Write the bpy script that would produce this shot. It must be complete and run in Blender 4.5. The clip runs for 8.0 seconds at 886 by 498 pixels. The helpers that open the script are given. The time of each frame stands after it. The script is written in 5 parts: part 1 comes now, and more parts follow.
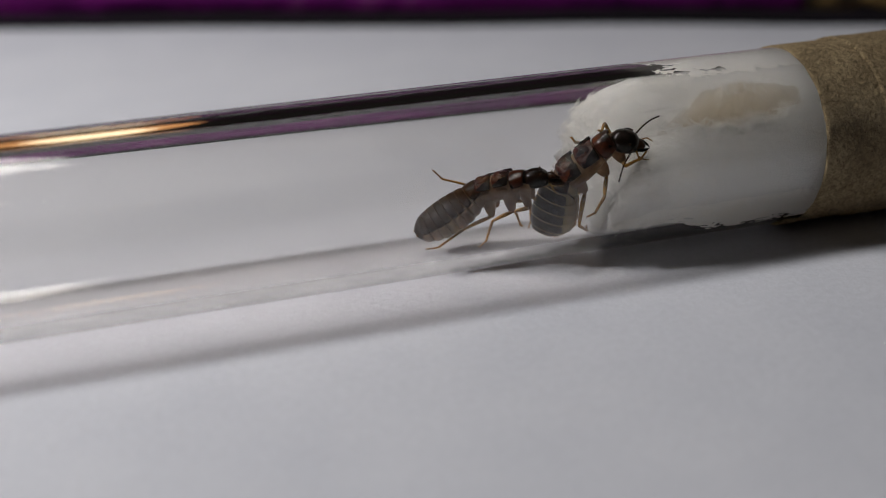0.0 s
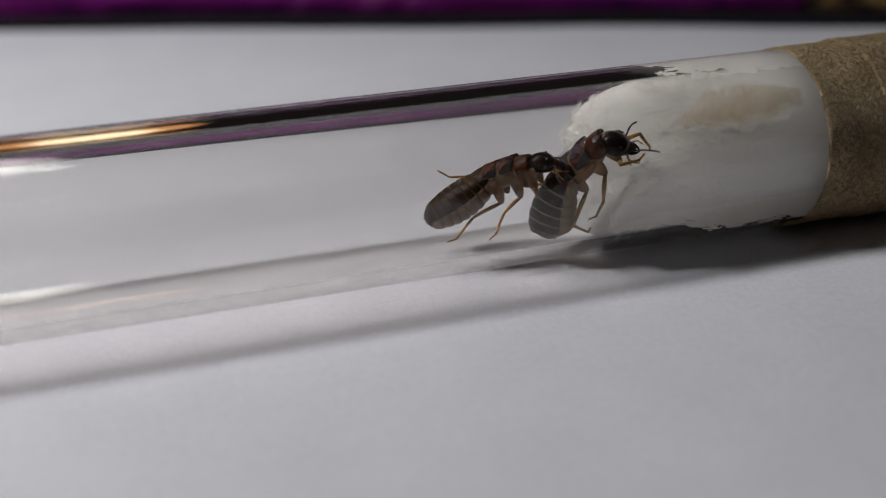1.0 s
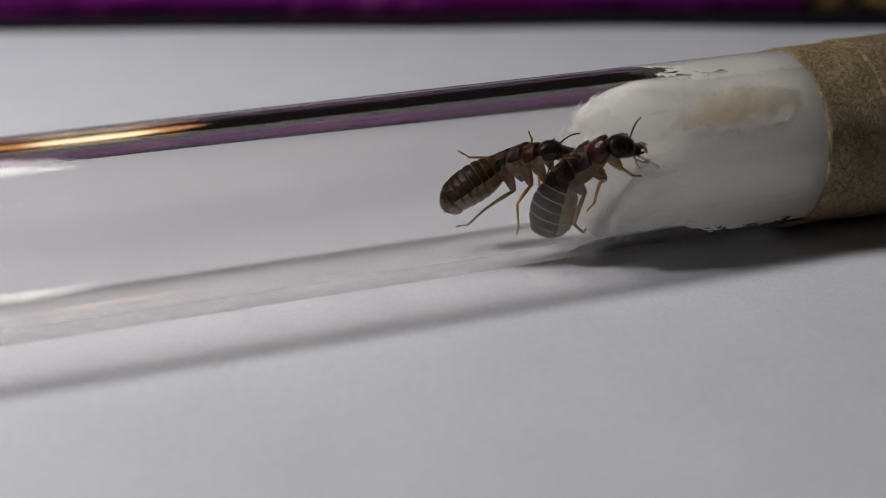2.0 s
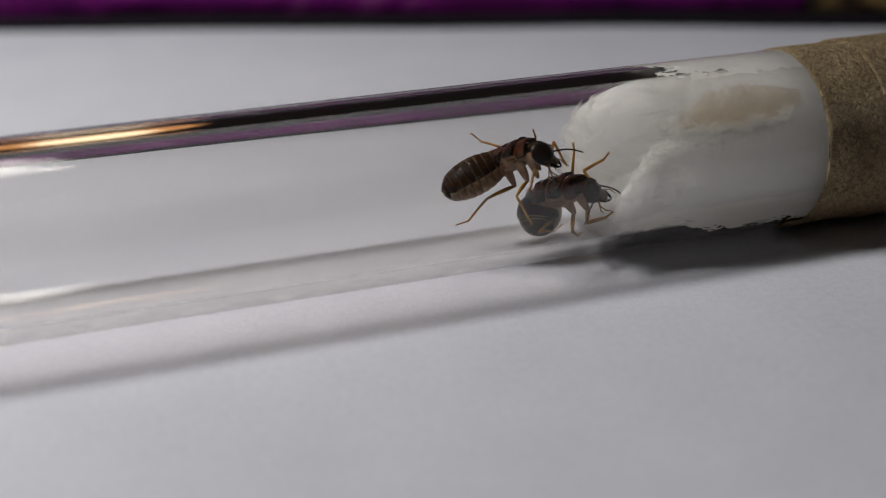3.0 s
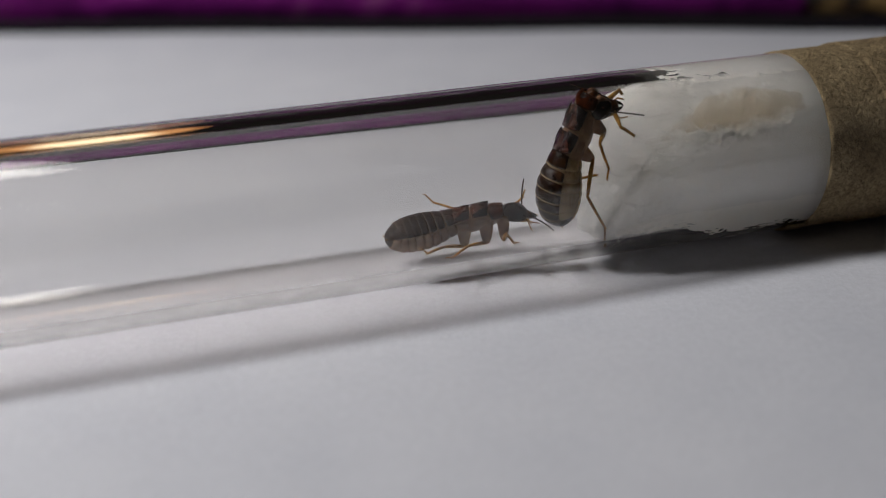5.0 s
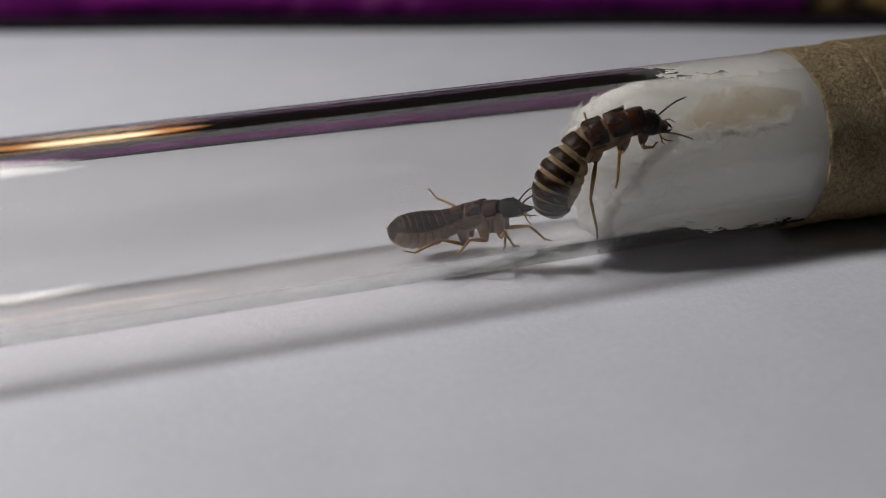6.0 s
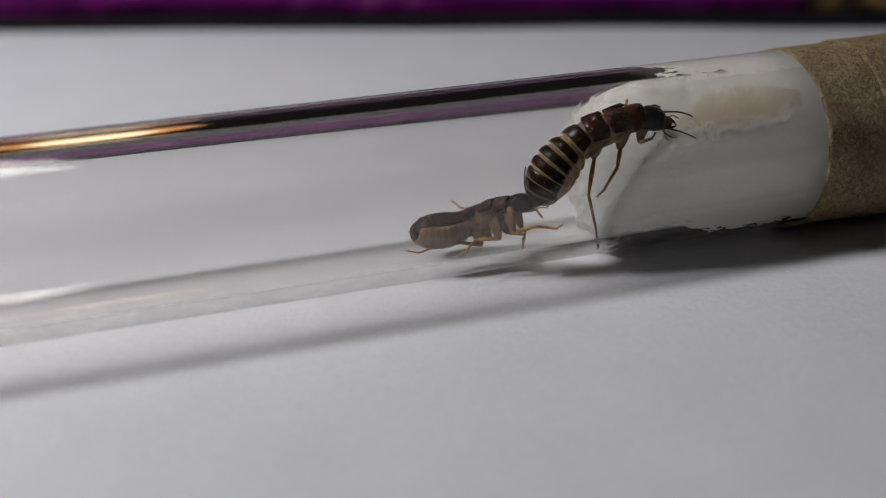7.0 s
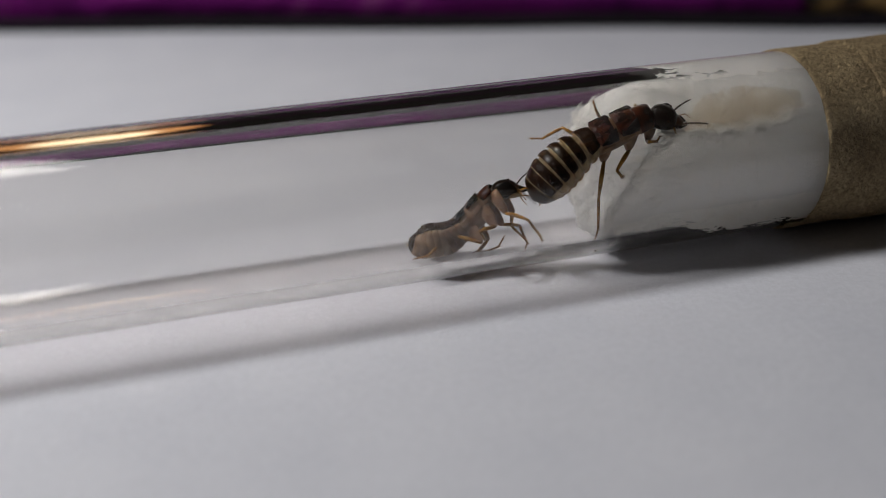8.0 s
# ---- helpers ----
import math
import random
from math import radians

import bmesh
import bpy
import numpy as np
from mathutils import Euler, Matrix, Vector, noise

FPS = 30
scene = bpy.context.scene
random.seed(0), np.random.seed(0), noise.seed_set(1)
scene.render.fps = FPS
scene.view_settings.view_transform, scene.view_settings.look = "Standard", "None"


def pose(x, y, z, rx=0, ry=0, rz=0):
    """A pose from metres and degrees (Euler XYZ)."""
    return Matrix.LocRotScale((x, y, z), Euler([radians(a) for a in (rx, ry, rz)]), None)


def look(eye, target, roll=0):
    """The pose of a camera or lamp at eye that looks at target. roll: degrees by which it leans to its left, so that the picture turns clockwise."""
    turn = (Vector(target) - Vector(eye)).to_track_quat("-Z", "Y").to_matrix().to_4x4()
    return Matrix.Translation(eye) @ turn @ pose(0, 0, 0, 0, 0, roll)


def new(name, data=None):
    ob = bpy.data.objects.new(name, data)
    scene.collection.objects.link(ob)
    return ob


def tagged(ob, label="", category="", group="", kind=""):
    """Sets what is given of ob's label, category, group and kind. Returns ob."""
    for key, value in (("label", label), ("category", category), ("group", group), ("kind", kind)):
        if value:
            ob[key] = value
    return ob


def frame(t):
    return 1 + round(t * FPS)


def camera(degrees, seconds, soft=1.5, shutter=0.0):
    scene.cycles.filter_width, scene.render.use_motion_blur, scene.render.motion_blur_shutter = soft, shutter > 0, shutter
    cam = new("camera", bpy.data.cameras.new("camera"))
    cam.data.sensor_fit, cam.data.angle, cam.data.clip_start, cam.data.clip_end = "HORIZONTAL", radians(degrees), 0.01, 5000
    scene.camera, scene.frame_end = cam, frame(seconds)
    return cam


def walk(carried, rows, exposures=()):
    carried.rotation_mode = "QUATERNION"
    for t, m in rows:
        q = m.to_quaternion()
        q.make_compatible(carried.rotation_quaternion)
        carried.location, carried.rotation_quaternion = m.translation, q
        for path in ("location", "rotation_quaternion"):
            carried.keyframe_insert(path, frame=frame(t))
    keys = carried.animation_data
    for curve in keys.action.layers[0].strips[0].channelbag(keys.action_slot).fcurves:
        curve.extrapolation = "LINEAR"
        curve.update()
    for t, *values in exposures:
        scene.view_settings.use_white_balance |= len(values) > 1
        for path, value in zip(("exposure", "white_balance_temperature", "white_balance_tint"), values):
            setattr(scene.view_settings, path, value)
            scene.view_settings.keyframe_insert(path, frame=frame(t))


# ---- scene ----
MM = 0.001          # all lengths below are in millimetres and scaled by this

# ---- camera ----
EYE = Vector((-53.91, -77.71, 50.05))
YAW, PITCH, FPX = 16.218, 30.986, 1894.7
# the view is swung down by this angle about the axis of the tube, and all that clings to the glass with it
SWING = 8.0
AXLE = Vector((0, 0, 8.0))


def swung(p):
    """A place in millimetres, turned about the axis of the tube."""
    return AXLE + Matrix.Rotation(radians(SWING), 3, "X") @ (Vector(p) - AXLE)


def swing_pose():
    return Matrix.Translation(AXLE * MM) @ Matrix.Rotation(radians(SWING), 4, "X") @ Matrix.Translation(-AXLE * MM)


def aim(dx, dy):
    """The resting view, nudged by a small shake of the stand."""
    yaw = radians(YAW) - dx / FPX / math.cos(radians(PITCH))
    pit = radians(PITCH) - dy / FPX
    way = Vector((math.sin(yaw) * math.cos(pit), math.cos(yaw) * math.cos(pit), -math.sin(pit)))
    return swing_pose() @ look(EYE * MM, (EYE + 100 * way) * MM)


cam = camera(44.958, 8.0, soft=0.7, shutter=0.5)
cam.data.dof.use_dof = True
cam.data.dof.focus_distance = 91.3 * MM
cam.data.dof.aperture_fstop = 16.0
walk(cam, [(0.0, aim(-3.3, -4.8)), (0.5, aim(1.0, 0.0)), (1.0, aim(0.0, -2.0)), (1.5, aim(0.3, 0.0)),
           (3.0, aim(0.0, -1.2)), (3.5, aim(1.2, 1.7)), (4.0, aim(2.5, 3.0)), (4.5, aim(2.7, 4.5)),
           (6.0, aim(1.2, 1.4)), (6.5, aim(0.0, 0.0)), (7.0, aim(0.0, 0.0)), (7.5, aim(0.3, 0.0)),
           (8.0, aim(0.3, 1.2))])

# ---- light: a small desk lamp overhead in a dim room ----
world = bpy.data.worlds.new("dim_room")
scene.world = world
world.use_nodes = True
# a dark room; the brighter zenith is fill added to lift the shade
wn, wl = world.node_tree.nodes, world.node_tree.links
wn["Background"].inputs["Color"].default_value = (1.0, 0.90, 0.80, 1)
w_dir, w_axes, w_rise = wn.new("ShaderNodeTexCoord"), wn.new("ShaderNodeSeparateXYZ"), wn.new("ShaderNodeMapRange")
w_rise.interpolation_type = "SMOOTHSTEP"
w_rise.inputs["From Min"].default_value, w_rise.inputs["From Max"].default_value = 0.45, 1.0
w_rise.inputs["To Min"].default_value, w_rise.inputs["To Max"].default_value = 0.006, 0.035
wl.new(w_dir.outputs["Generated"], w_axes.inputs["Vector"])
wl.new(w_axes.outputs["Z"], w_rise.inputs["Value"])
wl.new(w_rise.outputs["Result"], wn["Background"].inputs["Strength"])

lamp_data = bpy.data.lights.new("desk_lamp", "AREA")
lamp_data.shape, lamp_data.size = "DISK", 38 * MM
lamp_data.energy, lamp_data.color = 0.447, (0.964, 0.952, 0.942)
lamp_data.cycles.use_multiple_importance_sampling = False
desk_lamp = new("desk_lamp", lamp_data)
desk_lamp.matrix_world = look(Vector((-205, 59, 190)) * MM, Vector((-92, -22, 0)) * MM)

# a white LED bar further back, seen mirrored in the glass
bar_data = bpy.data.lights.new("led_bar", "AREA")
bar_data.shape, bar_data.size, bar_data.size_y = "RECTANGLE", 120 * MM, 76 * MM
bar_data.energy, bar_data.color = 0.26, (1.0, 0.97, 0.92)
led_bar = new("led_bar", bar_data)
led_bar.matrix_world = look(Vector((-151, 92, 318)) * MM, Vector((-115, 0, 8)) * MM)

# clear glass stays perfectly sharp for bounced light, so lamp light is not counted twice behind it
scene.cycles.blur_glossy = 0.0

# ---- materials ----


def material(name, color, rough=0.5, **more):
    """A Principled material; returns it with its nodes, links and shader."""
    m = bpy.data.materials.new(name)
    m.use_nodes = True
    n, l = m.node_tree.nodes, m.node_tree.links
    b = n["Principled BSDF"]
    b.inputs["Base Color"].default_value = (*color, 1)
    b.inputs["Roughness"].default_value = rough
    for key, value in more.items():
        b.inputs[key.replace("_", " ")].default_value = value
    return m, n, l, b


def coords(n, l, scale=(1, 1, 1)):
    """Object coordinates in millimetres."""
    c, mp = n.new("ShaderNodeTexCoord"), n.new("ShaderNodeMapping")
    mp.inputs["Scale"].default_value = [1000 * s for s in scale]
    l.new(c.outputs["Object"], mp.inputs["Vector"])
    return mp.outputs["Vector"]


def noise_of(n, l, vec, scale, detail=4.0, rough=0.55, distort=0.0):
    t = n.new("ShaderNodeTexNoise")
    t.inputs["Scale"].default_value, t.inputs["Detail"].default_value = scale, detail
    t.inputs["Roughness"].default_value, t.inputs["Distortion"].default_value = rough, distort
    l.new(vec, t.inputs["Vector"])
    return t.outputs["Fac"]


def ramp_of(n, l, fac, stops):
    r = n.new("ShaderNodeValToRGB")
    while len(r.color_ramp.elements) < len(stops):
        r.color_ramp.elements.new(0.5)
    for e, (p, c) in zip(r.color_ramp.elements, stops):
        e.position, e.color = p, (*c, 1)
    l.new(fac, r.inputs["Fac"])
    return r.outputs["Color"]


def mixed(n, l, fac, a, b, how="MIX"):
    m = n.new("ShaderNodeMix")
    m.data_type, m.blend_type = "RGBA", how
    for sock, v in ((m.inputs[0], fac), (m.inputs[6], a), (m.inputs[7], b)):
        if isinstance(v, (int, float)):
            sock.default_value = v
        elif isinstance(v, tuple):
            sock.default_value = (*v, 1)
        else:
            l.new(v, sock)
    return m.outputs[2]


def bumped(n, l, b, heights, distance=0.05, strength=0.5):
    """Stacks height fields (fac, weight) into one bump, distance in millimetres."""
    out = None
    for fac, weight in heights:
        k = n.new("ShaderNodeBump")
        k.inputs["Strength"].default_value = strength * weight
        k.inputs["Distance"].default_value = distance * MM
        l.new(fac, k.inputs["Height"])
        if out:
            l.new(out, k.inputs["Normal"])
        out = k.outputs["Normal"]
    l.new(out, b.inputs["Normal"])


def paper_material():
    m, n, l, b = material("white_paper", (0.74, 0.75, 0.78), 0.75)
    v = coords(n, l)
    blot = noise_of(n, l, v, 0.05, 6, 0.68)
    fibre = noise_of(n, l, v, 1.6, 5, 0.65)
    grain = noise_of(n, l, v, 5.0, 3, 0.6)
    c = ramp_of(n, l, blot, [(0.3, (0.59, 0.603, 0.670)), (0.7, (0.67, 0.679, 0.740))])
    c2 = ramp_of(n, l, fibre, [(0.35, (0.93, 0.93, 0.93)), (0.65, (1.0, 1.0, 1.0))])
    l.new(mixed(n, l, 1.0, c, c2, "MULTIPLY"), b.inputs["Base Color"])
    bumped(n, l, b, [(blot, 1.4), (fibre, 0.9), (grain, 0.5)], 0.085, 0.68)
    return m


def glass_material():
    m = bpy.data.materials.new("clear_glass")
    m.use_nodes = True
    n, l = m.node_tree.nodes, m.node_tree.links
    n.remove(n["Principled BSDF"])
    g = n.new("ShaderNodeBsdfGlass")
    g.inputs["IOR"].default_value, g.inputs["Roughness"].default_value = 1.46, 0.0
    g.inputs["Color"].default_value = (0.998, 1.0, 1.0, 1)
    v = coords(n, l, (0.25, 1, 1))
    k = n.new("ShaderNodeBump")
    k.inputs["Strength"].default_value, k.inputs["Distance"].default_value = 0.03, 0.02 * MM
    l.new(noise_of(n, l, v, 0.35, 2), k.inputs["Height"])
    l.new(k.outputs["Normal"], g.inputs["Normal"])
    l.new(g.outputs["BSDF"], n["Material Output"].inputs["Surface"])
    return m


def tube_shade_material():
    """Added shell for the tube's shadow: darkens towards grazing light, the rest passes."""
    m = bpy.data.materials.new("tube_shade_shell")
    m.use_nodes = True
    n, l = m.node_tree.nodes, m.node_tree.links
    n.remove(n["Principled BSDF"])
    t, g = n.new("ShaderNodeBsdfTransparent"), n.new("ShaderNodeBsdfGlossy")
    t.inputs["Color"].default_value = (0.967, 0.956, 0.943, 1)
    g.inputs["Roughness"].default_value = 0.08
    g.inputs["Color"].default_value = (0.02, 0.02, 0.02, 1)
    f, mx = n.new("ShaderNodeLayerWeight"), n.new("ShaderNodeMixShader")
    f.inputs["Blend"].default_value = 0.5
    darken = n.new("ShaderNodeMapRange")
    darken.interpolation_type = "SMOOTHSTEP"
    darken.inputs["From Min"].default_value, darken.inputs["From Max"].default_value = 0.16, 0.95
    darken.inputs["To Max"].default_value = 0.66
    l.new(f.outputs["Facing"], darken.inputs["Value"])
    l.new(darken.outputs["Result"], mx.inputs["Fac"])
    l.new(t.outputs["BSDF"], mx.inputs[1])
    l.new(g.outputs["BSDF"], mx.inputs[2])
    l.new(mx.outputs["Shader"], n["Material Output"].inputs["Surface"])
    return m


def cotton_material():
    m, n, l, b = material("cotton_wool", (0.95, 0.95, 0.93), 0.9, Coat_Weight=0.2, Coat_Roughness=0.3, Subsurface_Weight=1.0, Subsurface_Scale=42.0 * MM)
    b.inputs["Subsurface Radius"].default_value = (1.0, 0.97, 0.92)
    b.inputs["Specular IOR Level"].default_value = 0.25
    v = coords(n, l)
    v2 = coords(n, l, (0.5, 2.0, 0.8))
    clump = noise_of(n, l, v, 0.5, 6, 0.62, 0.5)
    fibre = noise_of(n, l, v2, 3.6, 6, 0.75, 0.6)
    c = ramp_of(n, l, clump, [(0.28, (1.0, 0.955, 0.89)), (0.5, (1.0, 0.985, 0.95))])
    # the hollow's shade painted into the colour, on top of its beige tint
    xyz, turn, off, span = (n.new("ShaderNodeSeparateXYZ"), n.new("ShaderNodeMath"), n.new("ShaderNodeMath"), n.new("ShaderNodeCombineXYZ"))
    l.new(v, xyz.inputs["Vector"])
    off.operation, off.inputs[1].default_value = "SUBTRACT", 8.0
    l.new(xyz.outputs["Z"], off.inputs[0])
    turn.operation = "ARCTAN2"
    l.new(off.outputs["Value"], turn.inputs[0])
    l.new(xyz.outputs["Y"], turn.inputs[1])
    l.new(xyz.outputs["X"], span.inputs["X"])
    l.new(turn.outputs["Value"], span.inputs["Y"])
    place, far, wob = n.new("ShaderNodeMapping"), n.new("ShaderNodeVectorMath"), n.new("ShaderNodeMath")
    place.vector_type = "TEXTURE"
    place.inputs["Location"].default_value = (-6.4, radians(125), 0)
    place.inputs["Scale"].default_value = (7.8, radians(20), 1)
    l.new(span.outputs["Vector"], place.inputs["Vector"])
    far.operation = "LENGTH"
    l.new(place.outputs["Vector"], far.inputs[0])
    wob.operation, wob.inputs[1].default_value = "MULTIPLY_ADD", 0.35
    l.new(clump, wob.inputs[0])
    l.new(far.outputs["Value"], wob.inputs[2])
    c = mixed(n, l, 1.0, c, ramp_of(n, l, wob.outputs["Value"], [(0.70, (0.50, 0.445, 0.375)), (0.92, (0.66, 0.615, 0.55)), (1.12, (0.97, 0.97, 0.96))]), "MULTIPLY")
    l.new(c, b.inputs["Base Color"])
    bumped(n, l, b, [(clump, 1.1), (fibre, 0.65)], 0.3, 0.8)
    l.new(b.inputs["Normal"].links[0].from_socket, b.inputs["Coat Normal"])
    # loose wool lets much of the light straight through
    t, mx = n.new("ShaderNodeBsdfTranslucent"), n.new("ShaderNodeMixShader")
    t.inputs["Color"].default_value = (1.0, 0.98, 0.95, 1)
    mx.inputs["Fac"].default_value = 0.12
    l.new(b.outputs["BSDF"], mx.inputs[1])
    l.new(t.outputs["BSDF"], mx.inputs[2])
    l.new(mx.outputs["Shader"], n["Material Output"].inputs["Surface"])
    return m


def fibre_material():
    """Single cotton hairs: white, scattering as much light through as back."""
    m, n, l, b = material("cotton_fibre", (1.0, 0.99, 0.97), 0.4, Coat_Weight=0.5, Coat_Roughness=0.25)
    t, mx = n.new("ShaderNodeBsdfTranslucent"), n.new("ShaderNodeMixShader")
    t.inputs["Color"].default_value = (1.0, 0.99, 0.97, 1)
    mx.inputs["Fac"].default_value = 0.5
    l.new(b.outputs["BSDF"], mx.inputs[1])
    l.new(t.outputs["BSDF"], mx.inputs[2])
    l.new(mx.outputs["Shader"], n["Material Output"].inputs["Surface"])
    return m


def tape_material():
    m, n, l, b = material("kraft_tape", (0.3, 0.25, 0.16), 0.75)
    v = coords(n, l)
    big = noise_of(n, l, v, 0.2, 4, 0.6)
    fibre = noise_of(n, l, v, 2.4, 6, 0.7, 0.8)
    crease = noise_of(n, l, v, 0.75, 5, 0.62, 1.6)
    c = ramp_of(n, l, big, [(0.3, (0.36, 0.255, 0.13)), (0.7, (0.62, 0.47, 0.265))])
    c2 = ramp_of(n, l, fibre, [(0.32, (0.34, 0.31, 0.26)), (0.6, (1.0, 1.0, 1.0))])
    l.new(mixed(n, l, 1.0, c, c2, "MULTIPLY"), b.inputs["Base Color"])
    bumped(n, l, b, [(crease, 1.1), (fibre, 1.0)], 0.5, 1.0)
    return m


def hem_material():
    m, n, l, b = material("brown_gold_fabric", (0.05, 0.03, 0.015), 0.6)
    v = coords(n, l)
    big = noise_of(n, l, v, 0.16, 3, 0.5, 0.6)
    l.new(ramp_of(n, l, big, [(0.42, (0.012, 0.007, 0.005)), (0.55, (0.05, 0.026, 0.012)), (0.66, (0.45, 0.28, 0.10))]), b.inputs["Base Color"])
    bumped(n, l, b, [(big, 1.0)], 0.6, 0.4)
    return m


def cloth_material():
    m, n, l, b = material("purple_fabric", (0.06, 0.006, 0.065), 0.8, Specular_IOR_Level=0.05)
    v = coords(n, l)
    big = noise_of(n, l, v, 0.07, 4, 0.55, 0.8)
    c = ramp_of(n, l, big, [(0.36, (0.055, 0.003, 0.058)), (0.58, (0.15, 0.010, 0.14)), (0.72, (0.24, 0.08, 0.19))])
    l.new(c, b.inputs["Base Color"])
    weave = noise_of(n, l, v, 2.0, 3)
    bumped(n, l, b, [(big, 1.0), (weave, 0.3)], 0.8, 0.5)
    return m


def wood_material():
    m, n, l, b = material("dark_wood", (0.09, 0.05, 0.025), 0.45)
    v = coords(n, l, (0.03, 0.35, 1))
    g = noise_of(n, l, v, 0.8, 6, 0.6, 1.0)
    l.new(ramp_of(n, l, g, [(0.3, (0.016, 0.009, 0.005)), (0.7, (0.045, 0.025, 0.013))]), b.inputs["Base Color"])
    bumped(n, l, b, [(g, 1.0)], 0.2, 0.3)
    return m


def shell_material(name, dark, light, rough=0.22, scale=1.6, coat=0.6, sub=0.0, crinkle=0.0):
    """Insect cuticle: two-tone mottling, a waxy coat and fine pitting."""
    m, n, l, b = material(name, dark, rough, Coat_Weight=min(1.0, coat), Coat_Roughness=0.07, Coat_IOR=1.5, Specular_IOR_Level=0.06,
                          Subsurface_Weight=sub, Subsurface_Scale=0.5 * MM)
    b.inputs["Subsurface Radius"].default_value = (1.0, 0.6, 0.3)
    v = coords(n, l)
    big = noise_of(n, l, v, scale, 4, 0.55, 0.4)
    fine = noise_of(n, l, v, 9.0, 3, 0.6)
    l.new(ramp_of(n, l, big, [(0.35, dark), (0.68, light)]), b.inputs["Base Color"])
    folds = noise_of(n, l, v, 1.8, 3, 0.45, 0.8)
    bumped(n, l, b, [(big, 0.5), (fine, 0.02), (folds, 0.05 + crinkle)], 0.10 + 0.07 * crinkle, 0.8)
    if crinkle > 0:
        l.new(b.inputs["Normal"].links[0].from_socket, b.inputs["Coat Normal"])
    return m


def glow_material(name, color, strength):
    m, n, l, b = material(name, (0.8, 0.6, 0.4), 0.6)
    b.inputs["Emission Color"].default_value = (*color, 1)
    b.inputs["Emission Strength"].default_value = strength
    return m


PAPER, GLASS, TUBE_SHADE, COTTON = paper_material(), glass_material(), tube_shade_material(), cotton_material()
TAPE, CLOTH, WOOD, HEM = tape_material(), cloth_material(), wood_material(), hem_material()
FOOT_BLACK = material("black_foot_strip", (0.006, 0.004, 0.007), 0.8, Specular_IOR_Level=0.2)[0]
HEAD_SHELL = shell_material("black_brown_cuticle", (0.002, 0.0008, 0.0005), (0.010, 0.0035, 0.0012), 0.3, 1.6, 0.7)
NOTUM = shell_material("chestnut_cuticle", (0.005, 0.0013, 0.0005), (0.065, 0.0105, 0.0014), 0.3, 0.9, 1.0, 0.0, 1.6)
PRONOTUM = shell_material("dark_chestnut_cuticle", (0.007, 0.0017, 0.0006), (0.065, 0.0110, 0.0014), 0.3, 1.1, 0.7, 0.0, 0.6)
STUB = shell_material("black_wing_stub_cuticle", (0.0012, 0.0007, 0.0006), (0.006, 0.002, 0.001), 0.3, 1.4, 0.9, 0.0, 1.4)
TERGITE = shell_material("dark_brown_cuticle", (0.005, 0.0016, 0.0005), (0.028, 0.0090, 0.0018), 0.3, 1.6, 0.6, 0.0, 0.9)
TERGITE_GREY = shell_material("greyish_brown_cuticle", (0.006, 0.0021, 0.0007), (0.028, 0.0105, 0.0024), 0.3, 1.6, 0.5, 0.0, 0.9)
MEMBRANE = shell_material("cream_membrane", (0.20, 0.14, 0.075), (0.34, 0.25, 0.148), 0.45, 1.2, 0.4, 0.5)
STERNITE = shell_material("fawn_cuticle", (0.22, 0.135, 0.06), (0.36, 0.245, 0.125), 0.4, 1.4, 0.4, 0.4)
SIDE_BROWN = shell_material("amber_brown_cuticle", (0.115, 0.062, 0.036), (0.235, 0.150, 0.096), 0.35, 0.8, 0.5, 0.4, 0.3)
SIDE_PALE = shell_material("tan_membrane", (0.125, 0.070, 0.039), (0.25, 0.162, 0.100), 0.4, 1.3, 0.4, 0.4)
BELLY_PALE = shell_material("greyish_cream_belly", (0.15, 0.090, 0.056), (0.30, 0.205, 0.138), 0.4, 0.9, 0.5, 0.5)
AMBER = shell_material("amber_cuticle", (0.19, 0.088, 0.017), (0.40, 0.210, 0.046), 0.32, 1.1, 0.6, 0.3)
COXA = shell_material("tan_cuticle", (0.14, 0.076, 0.044), (0.28, 0.180, 0.118), 0.35, 0.9, 0.5, 0.4)
RUSSET = shell_material("russet_cuticle", (0.010, 0.0026, 0.0007), (0.065, 0.019, 0.004), 0.3, 1.6, 0.9, 0.0, 0.4)
ANTENNA = shell_material("umber_cuticle", (0.010, 0.0042, 0.002), (0.030, 0.013, 0.005), 0.35)
EYE_SHELL = shell_material("black_eye", (0.002, 0.002, 0.002), (0.006, 0.005, 0.005), 0.2, 3.0, 1.0)
FIBRE = fibre_material()

# ---- mesh helpers ----


def part(name, bm, mat, parent=None, label="", smooth=True):
    """Links a bmesh drawn in millimetres as one mesh object under parent."""
    bmesh.ops.scale(bm, vec=(MM, MM, MM), verts=bm.verts)
    bmesh.ops.recalc_face_normals(bm, faces=bm.faces)
    me = bpy.data.meshes.new(name)
    bm.to_mesh(me)
    bm.free()
    me.polygons.foreach_set("use_smooth", [smooth] * len(me.polygons))
    me.materials.append(mat)
    ob = new(name, me)
    ob.parent = parent
    if label:
        ob["label"] = label
    return ob


